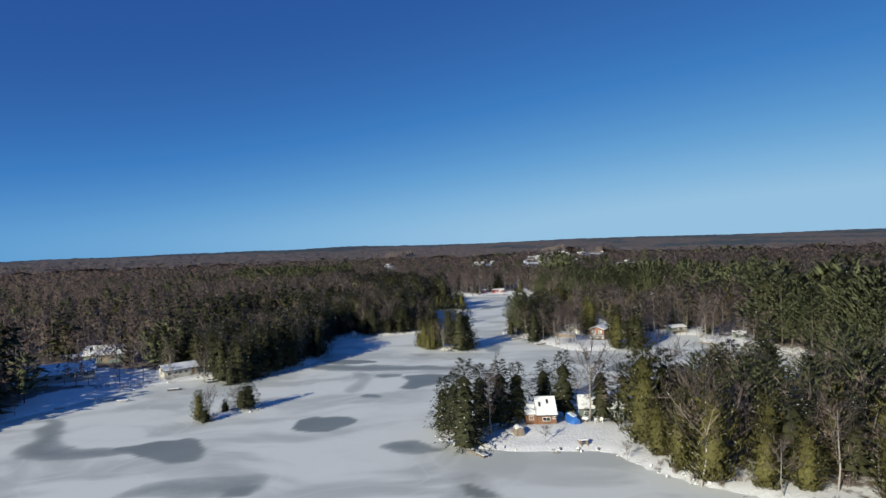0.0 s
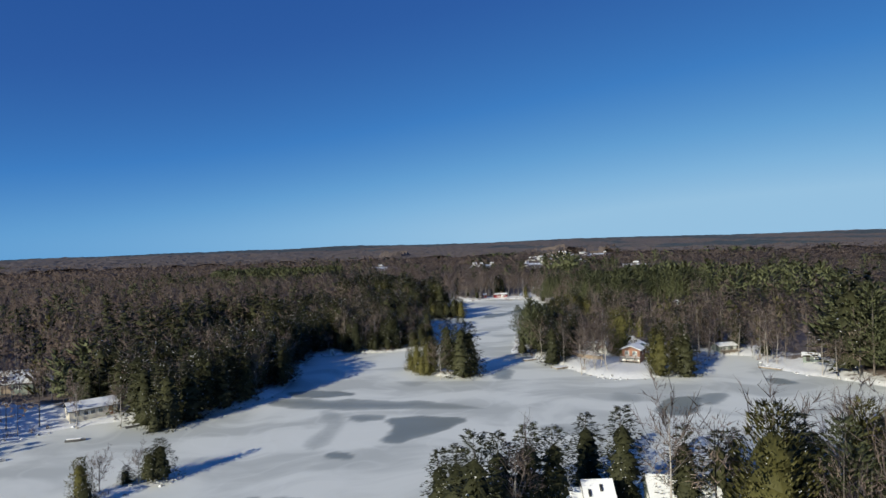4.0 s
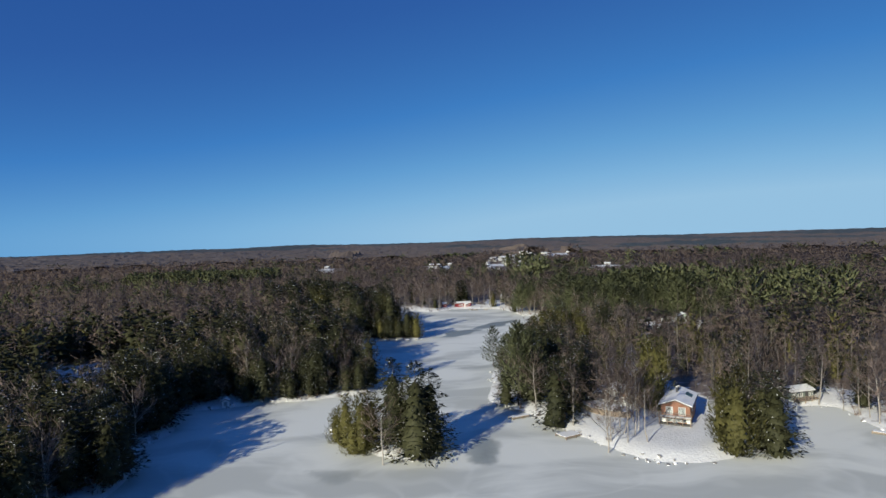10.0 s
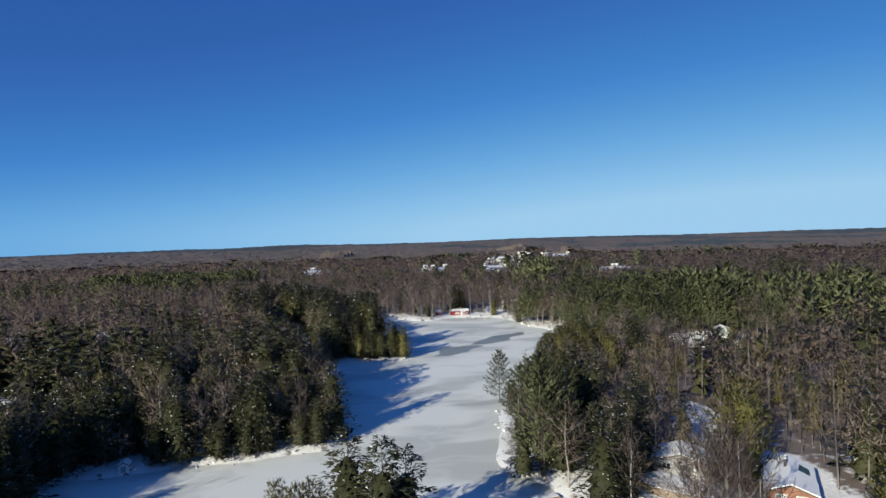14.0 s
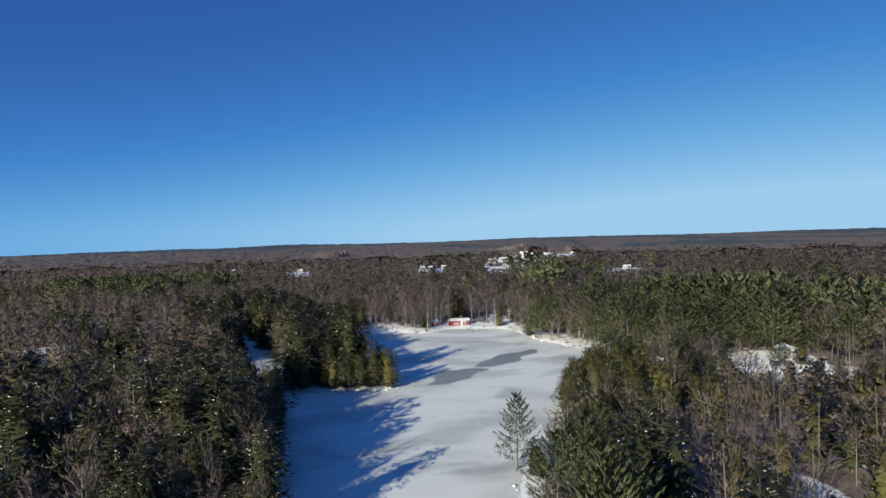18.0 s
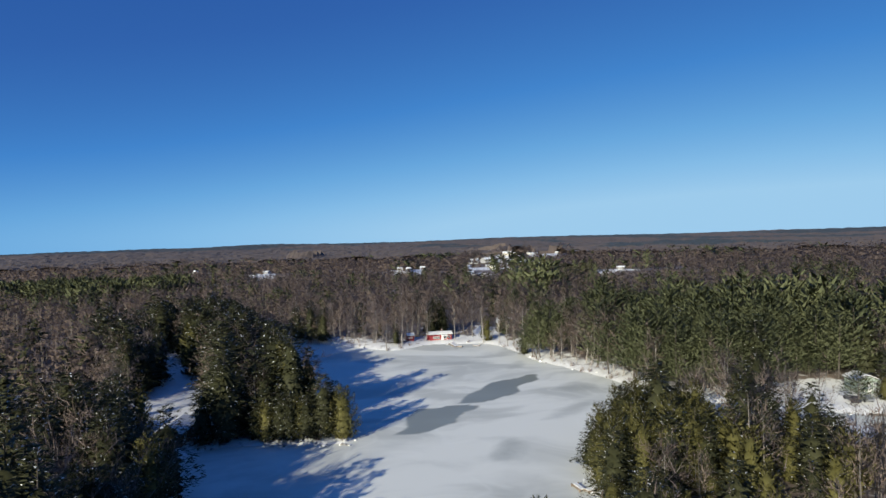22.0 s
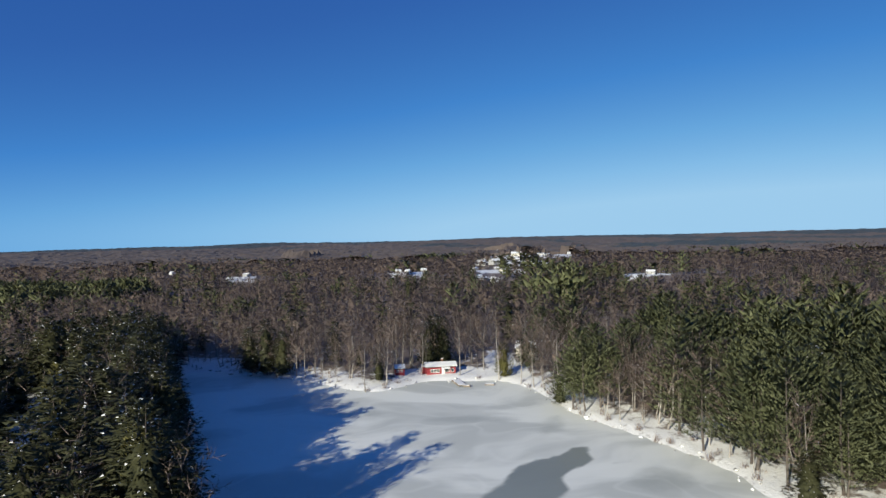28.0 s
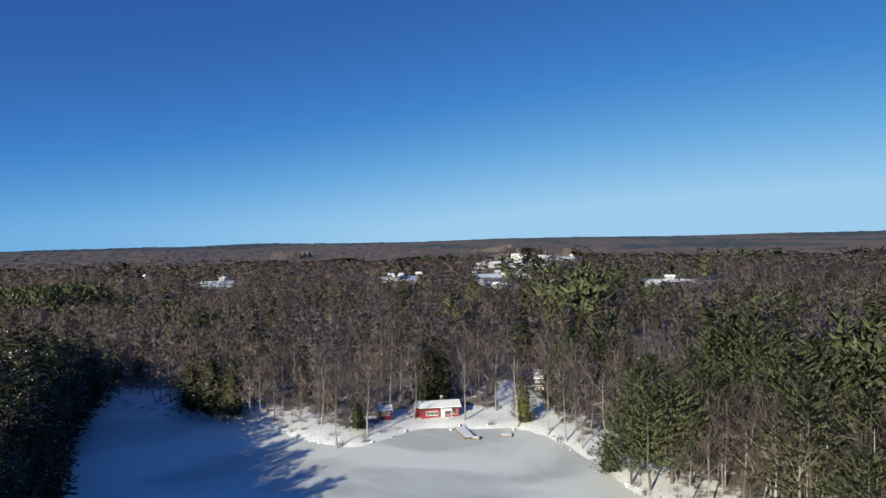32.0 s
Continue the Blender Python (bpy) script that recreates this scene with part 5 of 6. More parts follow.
def build_orange_house():
    h = house("lake_house", "two-storey orange wooden house with white windows and a snowy roof", 60.7, 239.2, -32, 5.5, 11.0, 3.75, 1.0, ORANGE, "y",
              front=((-1.2, 1.95, 1.2, 1.4), (1.2, 1.95, 1.2, 1.4), (-1.1, 0.5, 0.75, 0.7), (0.75, 0.5, 0.75, 0.7), (1.7, 0.5, 0.65, 0.7)),
              right=((2, 2.1, 1, 1.1), (-2, 2.1, 1, 1.1)), left=((0, 2.1, 1, 1.1),), over=0.55, curtain=True)
    for x0, x1 in ((-2.7, -1.55), (-0.65, 0.3), (2.1, 2.7)):
        bm = bmesh.new()
        box(bm, x0, x1, -5.56, -5.503, -0.4, 1.45)
        part("lower_wall_boards", bm, WHITE, h, "white-painted lower storey")
    bm = bmesh.new()
    box(bm, -3.1, 3.1, -7.1, -5.52, 1.5, 1.64)
    part("deck", bm, DECK_WOOD, h)
    bm = bmesh.new()
    box(bm, -3.0, 3.0, -6.9, -5.6, 1.645, 1.72)
    part("deck_snow", bm, ROOF_SNOW, h)
    for i in range(5):
        bm = bmesh.new()
        box(bm, -3.05 + i * 1.48, -2.9 + i * 1.48, -7.0, -6.85, -0.8, 1.5)
        part("deck_post", bm, DECK_WOOD, h)
    for i in range(3):
        bm = bmesh.new()
        box(bm, -2.9 + i * 2.0, -1.1 + i * 2.0, -6.7, -5.9, -0.3, 0.35)
        part("stored_timber", bm, SHINGLE, h, "dark timber stacked under the deck")
    railing(h, [(-3.05, -5.6), (-3.05, -7.02), (3.05, -7.02), (3.05, -5.6)], 1.64, DECK_WOOD)
    bm = bmesh.new()
    prism(bm, [(1.1, 0.9, 4.62), (2.5, 0.5, 4.12), (2.5, 3.0, 4.12), (1.3, 3.6, 4.55)], (0, 0, 0.08))
    part("bare_roof_patch", bm, GREEN_METAL, h, "dark green roof metal where snow slid off")
    chimney(h, -0.5, 1.2, 4.2, 5.9, 0.35, DARK_METAL)
    chimney(h, -0.4, 3.2, 4.2, 5.6, 0.3, DARK_METAL)
    for i in range(7):
        bm = bmesh.new()
        zz = 3.5 + 0.36 * (3 - abs(i - 3)) * 0.85
        box(bm, -2.6 + i * 0.85, -2.47 + i * 0.85, -6.2, -5.9, zz, zz + 0.14)
        part("rafter_end", bm, DECK_WOOD, h)


def build_deck_house():
    h = house("deck_cottage", "low grey cottage with a snowy roof beside a raised deck", 52.5, 254.5, -28, 8.0, 6.5, 2.0, 1.2, GREY, "y",
              front=((-2, 0.8, 1.1, 0.9), (0.6, 0.8, 1.0, 0.9)), left=((0, 0.8, 1.2, 0.9),), doors=((2.4, 0.05, 0.9, 1.85, WHITE),))
    bm = bmesh.new()
    prism(bm, [(1.2, -3.3, 2.1), (3.6, -3.3, 2.1), (2.4, -3.3, 3.0)], (0, -1.0, 0))
    part("porch_gable", bm, BROWN, h)
    bm = bmesh.new()
    prism(bm, [(1.0, -3.25, 2.1), (2.4, -3.25, 3.2), (3.8, -3.25, 2.1), (2.4, -3.25, 3.02)], (0, -1.2, 0))
    part("porch_roof_snow", bm, ROOF_SNOW, h)
    # the raised deck with its curved board skirt
    z = ground_at(47, 247)
    d = thing("curved_deck", 47, 247, z, 0, "curved raised deck of tan boards with a railing, snow on top", "deck")
    arc = [(-4.3, 3.4), (-4.1, 1.2), (-3.3, -1.2), (-1.4, -3.8), (1.2, -5.8), (3.6, -6.8)]
    inner = [(4.6, -3.6), (0.5, 4.2)]
    bm = bmesh.new()
    prism(bm, [(x, y, 1.0) for x, y in arc + inner], (0, 0, 0.12))
    part("deck_floor", bm, DECK_WOOD, d)
    bm = bmesh.new()
    prism(bm, [(x * 0.96, y * 0.96, 1.125) for x, y in arc + inner], (0, 0, 0.08))
    part("deck_snow", bm, ROOF_SNOW, d)
    for (xa, ya), (xb, yb) in zip(arc, arc[1:]):
        L = math.hypot(xb - xa, yb - ya)
        n = max(2, int(L / 0.4))
        m = pose(xa, ya, 0, 0, 0, math.degrees(math.atan2(yb - ya, xb - xa)))
        for i in range(n):
            bm = bmesh.new()
            box(bm, i * L / n + 0.01, (i + 1) * L / n - 0.01, -0.03, 0.0, -0.8, 1.0)
            part("skirt_board", bm, FENCE_WOOD, d, m=m)
    railing(d, arc, 1.12, FENCE_WOOD, 0.85, 0.9)
    s = house("lean_to_shed", "small brown shed with a snowy roof by the water", 36.2, 243.6, -25, 2.6, 2.2, 1.8, 0.5, BROWN, "x", category="shed", over=0.25,
              doors=((0, 0.05, 0.9, 1.6, DECK_WOOD),))


def build_peninsula():
    h = house("bunkhouse", "small brown board cabin with a steep snow-covered roof", 20.3, 129.0, 0, 3.9, 5.0, 2.0, 2.75, BROWN, "x",
              front=((-0.1, 0.75, 1.5, 0.62), (1.45, 1.15, 0.35, 0.4)), over=0.3, peak=0.62, z=ground_at(20.3, 127), category="cabin")
    for x, y in ((0.35, -0.5), (-1.3, -1.0)):
        zz = 2.0 + (y + 2.5) / 3.1 * 2.75 + 0.2
        bm = bmesh.new()
        prism(bm, [(x - 0.18, y - 0.3, zz - 0.1), (x + 0.18, y - 0.3, zz - 0.1), (x + 0.18, y + 0.3, zz + 0.44), (x - 0.18, y + 0.3, zz + 0.44)], (0, 0, 0.22))
        part("skylight", bm, DARK_METAL, h, "dark roof window in the snow")
    bm = bmesh.new()
    box(bm, -4.2, -2.0, -1.7, 2.0, -0.5, 1.9)
    part("side_room", bm, BROWN, h)
    bm = bmesh.new()
    prism(bm, [(-4.45, -2.0, 1.95), (-1.96, -2.0, 1.95), (-1.96, 0.4, 3.9), (-4.45, 0.4, 3.9)], (0, 0, 0.2))
    part("side_roof_snow", bm, ROOF_SNOW, h)
    add_window(h, pose(-3.1, -1.7, 0), 0, 0.8, 0.8, 0.8)
    g = house("green_cottage", "grey-green cottage with white window trim and snow on the roof", 32.6, 131.6, -8, 9, 6, 2.6, 1.9, GREY_GREEN, "x",
              front=((-3.1, 1.0, 0.9, 0.9), (-0.8, 1.0, 1.1, 0.9), (2.6, 1.0, 1.1, 0.9)), left=((0, 1, 0.9, 0.9),), doors=((1.0, 0.1, 0.9, 2.0, WHITE),))
    # arched wood store
    s = thing("wood_store", 13.8, 121.8, ground_at(13.8, 121.8), 15, "small arched wooden store with snow on its back", "shed")
    bm = bmesh.new()
    arch = [(-0.9, 0), (-0.88, 0.7), (-0.7, 1.2), (-0.35, 1.5), (0, 1.6), (0.35, 1.5), (0.7, 1.2), (0.88, 0.7), (0.9, 0)]
    prism(bm, [(x, -1.0, z - 0.1) for x, z in arch], (0, 2.0, 0))
    part("body", bm, DECK_WOOD, s)
    for i in range(7):
        x0 = -0.78 + i * 0.225
        bm = bmesh.new()
        box(bm, x0, x0 + 0.2, -1.04, -1.0, 0, 1.52 - 0.75 * abs(x0 + 0.1) ** 2)
        part("front_board", bm, DECK_WOOD, s)
    bm = bmesh.new()
    prism(bm, [(x * 1.05, -0.95, z + (0.0 if q == 0 else 0.14)) for q, row in ((0, arch[2:7]), (1, arch[2:7][::-1])) for x, z in row], (0, 1.9, 0))
    part("snow_cap", bm, ROOF_SNOW, s)
    # boat under a tarp
    b = thing("covered_boat", 25.7, 127.6, ground_at(25.7, 127.6), 12, "boat under a bright blue tarp on the snow", "boat")
    bm = bmesh.new()
    rows = []
    for i in range(9):
        u = i / 8
        y = -2.6 + 5.2 * u
        w = 1.15 * math.sin(math.pi * (0.12 + 0.8 * u)) ** 0.6
        top = 1.75 - 0.5 * abs(u - 0.45)
        rows.append([bm.verts.new((x * w, y, z)) for x, z in ((-1.05, 0.0), (-1, 0.7), (-0.72, 1.0 + 0.1 * (i % 2)), (0, top), (0.72, 1.0 + 0.1 * ((i + 1) % 2)), (1, 0.7), (1.05, 0.0))])
    for r0, r1 in zip(rows, rows[1:]):
        for i in range(6):
            bm.faces.new((r0[i], r0[i + 1], r1[i + 1], r1[i]))
    bm.faces.new(rows[0])
    bm.faces.new(rows[-1][::-1])
    part("tarp", bm, TARP, b)
    bm = bmesh.new()
    prism(bm, [(-0.45, -1.8, 1.42), (0.35, -1.6, 1.5), (0.4, 1.4, 1.5), (-0.5, 1.2, 1.42)], (0.05, 0, 0.2))
    part("snow_patch", bm, ROOF_SNOW, b)
    for sx in (-1, 1):
        for yy in (-1.2, 1.2):
            bm = bmesh.new()
            box(bm, sx * 0.5 - 0.1, sx * 0.5 + 0.1, yy - 0.1, yy + 0.1, -0.3, 0.1)
            part("block", bm, DECK_WOOD, b)
    t = thing("round_table", 28.2, 126.2, ground_at(28.2, 126.2), 0, "round garden table heaped with snow", "table")
    bm = bmesh.new()
    bmesh.ops.create_cone(bm, cap_ends=True, segments=16, radius1=0.85, radius2=0.85, depth=0.06, matrix=pose(0, 0, 0.74))
    part("tabletop", bm, DECK_WOOD, t)
    bm = bmesh.new()
    bmesh.ops.create_cone(bm, cap_ends=True, segments=8, radius1=0.3, radius2=0.08, depth=0.95, matrix=pose(0, 0, 0.25))
    part("pedestal", bm, DECK_WOOD, t)
    bm = bmesh.new()
    bmesh.ops.create_cone(bm, cap_ends=True, segments=16, radius1=0.84, radius2=0.55, depth=0.4, matrix=pose(0, 0, 0.97))
    part("snow_heap", bm, ROOF_SNOW, t)
    for x, y, a in ((30.2, 125.6, 10), (31.4, 126.0, -20)):
        c = thing("garden_chair", x, y, ground_at(x, y), a, "white garden chair half buried in snow", "chair", "garden chairs by the cottage")
        for nm, q in (("seat", (-0.28, 0.28, -0.28, 0.28, 0.4, 0.46)), ("backrest", (-0.28, 0.28, 0.24, 0.3, 0.46, 0.95))):
            bm = bmesh.new()
            box(bm, *q)
            part(nm, bm, WHITE, c)
        for sx in (-0.24, 0.24):
            for sy in (-0.24, 0.24):
                bm = bmesh.new()
                box(bm, sx - 0.03, sx + 0.03, sy - 0.03, sy + 0.03, -0.1, 0.4)
                part("leg", bm, WHITE, c)
    p = thing("picnic_table", 25.2, 115.4, ground_at(25.2, 115.4), 8, "snow-laden picnic table near the shore", "table")
    for nm, q, mat in (("tabletop", (-0.9, 0.9, -0.38, 0.38, 0.7, 0.75), DECK_WOOD), ("bench", (-0.9, 0.9, -0.85, -0.6, 0.42, 0.47), DECK_WOOD),
                       ("bench", (-0.9, 0.9, 0.6, 0.85, 0.42, 0.47), DECK_WOOD), ("trestle", (-0.65, -0.57, -0.8, 0.8, -0.2, 0.7), DECK_WOOD),
                       ("trestle", (0.57, 0.65, -0.8, 0.8, -0.2, 0.7), DECK_WOOD), ("snow_cover", (-0.86, 0.86, -0.35, 0.35, 0.755, 0.95), ROOF_SNOW)):
        bm = bmesh.new()
        box(bm, *q)
        part(nm, bm, mat, p)


def build_west_houses():
    house("cream_cottage", "long low cream cottage with dark windows and snow on its roof", -84.6, 193.0, 40, 10, 5.5, 2.3, 1.3, CREAM, "x",
          front=((-3.4, 0.9, 1.0, 0.9), (-1.6, 0.9, 0.8, 0.9), (-0.2, 0.9, 0.8, 0.9), (1.4, 0.9, 0.8, 0.9)), left=((0, 0.9, 1, 0.9),), doors=((3.6, 0.1, 0.9, 2.0, BROWN),), over=0.5)
    g = house("long_grey_house", "long grey lakeside house with a broad snow-covered roof in the shade", -118.6, 186.5, 36, 19, 9, 2.5, 2.3, GREY, "x",
              front=((-7, 0.9, 1.4, 1), (-3.5, 0.9, 1.4, 1), (0, 0.9, 1.8, 1), (3.5, 0.9, 1.4, 1), (7, 0.9, 1.4, 1)), right=((0, 1, 1.2, 1),), over=0.6)
    chimney(g, 4, 0.6, 3.5, 5.9, 0.7)
    house("green_barn", "grey-green barn with a snowy gable behind the shore houses", -120, 217, 15, 13, 9, 2.6, 2.6, GREY_GREEN, "x", front=((-3, 1, 1.2, 1), (3, 1, 1.2, 1)),
          doors=((0, 0, 2.4, 2.2, DECK_WOOD),), category="barn")
    b = house("boathouse", "tiny white boathouse with a snowy roof at the water", -40.6, 270.4, 10, 1.7, 1.9, 1.1, 0.5, WHITE, "y", over=0.2, category="shed",
              doors=((0, 0, 0.8, 1.0, GREY),))


def build_bay_cottage():
    c = house("bay_cottage", "low grey-green bay cottage with white windows under snowy trees", 94.0, 250.6, 12, 6.4, 4.2, 1.9, 0.7, GREY_GREEN, "x",
              front=((-2.2, 0.8, 1.0, 0.7), (-0.6, 0.8, 1.0, 0.7), (2.4, 0.7, 0.9, 0.8)), doors=((1.2, 0.05, 0.9, 1.8, SHINGLE),))
    bm = bmesh.new()
    box(bm, -3.2, 3.2, -4.0, -2.12, 0.3, 0.45)
    part("porch_deck", bm, DECK_WOOD, c)
    railing(c, [(-3.2, -2.2), (-3.2, -3.95), (3.2, -3.95)], 0.45, DECK_WOOD, 0.8, 1.0)
    for x in (-3.1, -1.0, 1.0, 3.1):
        bm = bmesh.new()
        box(bm, x - 0.07, x + 0.07, -3.95, -3.8, -1.4, 0.3)
        part("porch_post", bm, DECK_WOOD, c)
    house("tool_shed", "low grey shed with a snowy roof behind the bay shore", 108.0, 225.5, -30, 4.2, 3.2, 1.5, 0.6, GREY_GREEN, "x", front=((1.2, 0.7, 0.7, 0.5),), doors=((-0.8, 0, 0.9, 1.45, SHINGLE),), category="shed")
    h = house("pale_green_house", "pale green two-storey house with white windows in a snowy yard", 126.5, 373.0, -12, 5.0, 5.0, 2.9, 1.0, PALE_GREEN, "y",
              front=((-1.5, 0.5, 1.0, 0.7), (1.5, 0.5, 1.0, 0.7), (-1.4, 1.8, 0.8, 0.7), (0, 1.8, 0.8, 0.7), (1.4, 1.8, 0.8, 0.7)), doors=((0.15, 0.05, 0.8, 1.9, WHITE),))
    house("brown_cottage", "low brown cottage with a snowy roof under the shore hemlocks", -22.5, 370.5, -6, 5.4, 8.0, 2.2, 1.3, BROWN, "y",
          front=((-1.3, 0.9, 0.9, 0.8), (1.3, 0.9, 0.9, 0.8)), right=((-1.8, 0.9, 0.9, 0.8), (1.6, 0.9, 0.9, 0.8)), category="cottage")
    l = thing("log_pile", 119.8, 359.4, ground_at(119.8, 359.4), -17, "long pile of cut logs with snow on top", "log pile")
    for r, (n, z) in enumerate(((3, 0.16), (2, 0.42))):
        for i in range(n):
            bm = bmesh.new()
            bmesh.ops.create_cone(bm, cap_ends=True, segments=7, radius1=0.16, radius2=0.15, depth=5.6, matrix=pose(random.uniform(-0.2, 0.2), -0.33 + i * 0.33 + r * 0.16, z, 0, 90, 0))
            part("log", bm, BARK, l)
    bm = bmesh.new()
    box(bm, -2.5, 2.4, -0.28, 0.3, 0.56, 0.68)
    part("snow_cover", bm, ROOF_SNOW, l)


def build_red_cabin():
    z = ground_at(42, 477) - 0.35
    h = house("red_cabin", "small barn-red cabin with white-trimmed windows and a snowy roof", 42.2, 480.6, 0, 8.2, 5.4, 2.4, 0.6, RED, "x",
              front=((-2.6, 0.85, 0.7, 0.8), (-1.75, 0.85, 0.7, 0.8), (-0.9, 0.85, 0.7, 0.8), (1.6, 0.85, 0.9, 0.9), (3.2, 0.9, 0.6, 0.8)), doors=((0.55, 0.1, 0.85, 1.95, WHITE),), z=z, category="cabin", over=0.45)
    bm = bmesh.new()
    box(bm, -5.3, -4.12, -1.6, 2.0, -0.5, 2.3)
    part("side_wing", bm, RED, h, "red side wing")
    bm = bmesh.new()
    box(bm, -5.45, -4.14, -1.8, 2.2, 2.3, 2.5)
    part("wing_snow", bm, ROOF_SNOW, h)
    bm = bmesh.new()
    prism(bm, [(0, -4.0, 2.0), (2.4, -4.0, 2.0), (2.4, -2.72, 2.3), (0, -2.72, 2.3)], (0, 0, 0.14))
    part("porch_roof", bm, WHITE, h)
    for x in (0.08, 2.24):
        bm = bmesh.new()
        box(bm, x, x + 0.1, -3.95, -3.85, -0.5, 2.0)
        part("porch_post", bm, WHITE, h)
    chimney(h, 0.6, 0.6, 2.8, 3.9, 0.5)
    house("red_shed", "small red shed with a snowy roof under bare trees", 30.5, 478.6, 5, 2.6, 2.4, 1.7, 0.7, RED, "x", front=((-0.6, 0.8, 0.55, 0.5), (0.5, 0.8, 0.5, 0.5)), category="shed", over=0.25)
    house("tan_cottage", "tan cottage with a white chimney on the wooded rise", 71.5, 496.0, -15, 7, 6, 2.4, 1.5, CREAM, "x", front=((-2, 0.9, 1, 0.9), (2, 0.9, 1, 0.9)))


def dock(x0, y0, x1, y1, wide, label, top=0.42, group="docks on the ice"):
    """A plank dock on posts from one end to the other, snow on it."""
    L = math.hypot(x1 - x0, y1 - y0)
    d = thing("dock", x0, y0, 0, math.degrees(math.atan2(y1 - y0, x1 - x0)), label, "dock", group)
    n = max(2, int(L / 0.3))
    for i in range(n):
        bm = bmesh.new()
        box(bm, i * L / n + 0.01, (i + 1) * L / n - 0.01, -wide / 2, wide / 2, top - 0.06, top)
        part("plank", bm, DECK_WOOD, d)
    for s in (-1, 1):
        bm = bmesh.new()
        box(bm, 0, L, s * wide / 2 - 0.08, s * wide / 2 + 0.04, top - 0.26, top - 0.065)
        part("beam", bm, DECK_WOOD, d)
        for i in range(max(2, int(L / 2.5) + 1)):
            u = min(L - 0.15, i * 2.5 + 0.15)
            bm = bmesh.new()
            box(bm, u - 0.07, u + 0.07, s * (wide / 2 + 0.12) - 0.07, s * (wide / 2 + 0.12) + 0.07, -0.4, top + 0.12)
            part("post", bm, DECK_WOOD, d)
    bm = bmesh.new()
    box(bm, 0.1, L - 0.1, -wide / 2 + 0.08, wide / 2 - 0.08, top + 0.003, top + 0.09)
    part("snow_cover", bm, ROOF_SNOW, d)


def rowboat(x, y, turn, label, L=3.8, mat=GREY):
    b = thing("rowboat", x, y, max(0.0, ground_at(x, y)), turn, label, "boat", "upturned boats by the west shore")
    bm = bmesh.new()
    rows = []
    for i in range(9):
        u = i / 8
        w = 0.68 * (1 - abs(2 * u - 0.85) ** 2.6 * 0.9 if u > 0.42 else 0.97 - 0.25 * (0.42 - u))
        w = max(w, 0.06)
        rows.append([bm.verts.new((-L / 2 + L * u, s * w, z * (0.8 + 0.2 * min(1, w)))) for s, z in ((-1, 0), (-0.92, 0.28), (-0.4, 0.5), (0, 0.54), (0.4, 0.5), (0.92, 0.28), (1, 0))])
    for r0, r1 in zip(rows, rows[1:]):
        for i in range(6):
            bm.faces.new((r0[i], r1[i], r1[i + 1], r0[i + 1]))
    bm.faces.new(rows[0])
    bm.faces.new(rows[-1][::-1])
    part("hull", bm, mat, b)
    bm = bmesh.new()
    box(bm, -L / 2 + 0.1, L / 2 - 0.4, -0.02, 0.02, 0.5, 0.58)
    part("keel", bm, mat, b)
    bm = bmesh.new()
    prism(bm, [(-L / 2 + 0.2, -0.35, 0.49), (L / 2 - 0.9, -0.3, 0.49), (L / 2 - 0.6, 0.0, 0.52), (L / 2 - 0.9, 0.3, 0.49), (-L / 2 + 0.2, 0.35, 0.49)], (0, 0, 0.16))
    part("snow_cover", bm, ROOF_SNOW, b)


def car(x, y, turn, mat, label):
    c = thing("car", x, y, ground_at(x, y), turn, label, "car", "cars in the snowy yard")
    bm = bmesh.new()
    prof = [(-2.1, 0.35), (-2.15, 0.8), (-1.2, 0.95), (-0.6, 1.42), (0.9, 1.45), (1.6, 0.98), (2.1, 0.9), (2.1, 0.35)]
    prism(bm, [(u, -0.82, z) for u, z in prof], (0, 1.64, 0))
    part("body", bm, mat, c, bevel=0.05)
    bm = bmesh.new()
    prism(bm, [(-1.1, -0.84, 0.97), (-0.58, -0.84, 1.36), (0.85, -0.84, 1.38), (1.4, -0.84, 1.0)], (0, 1.68, 0))
    part("side_window", bm, GLASS, c)
    bm = bmesh.new()
    box(bm, -0.6, 0.9, -0.75, 0.75, 1.455, 1.55)
    part("roof_snow", bm, ROOF_SNOW, c)
    for u in (-1.35, 1.3):
        for s in (-0.8, 0.8):
            bm = bmesh.new()
            bmesh.ops.create_cone(bm, cap_ends=True, segments=12, radius1=0.33, radius2=0.33, depth=0.2, matrix=pose(u, s, 0.33, 90, 0, 0))
            part("wheel", bm, RUBBER, c)


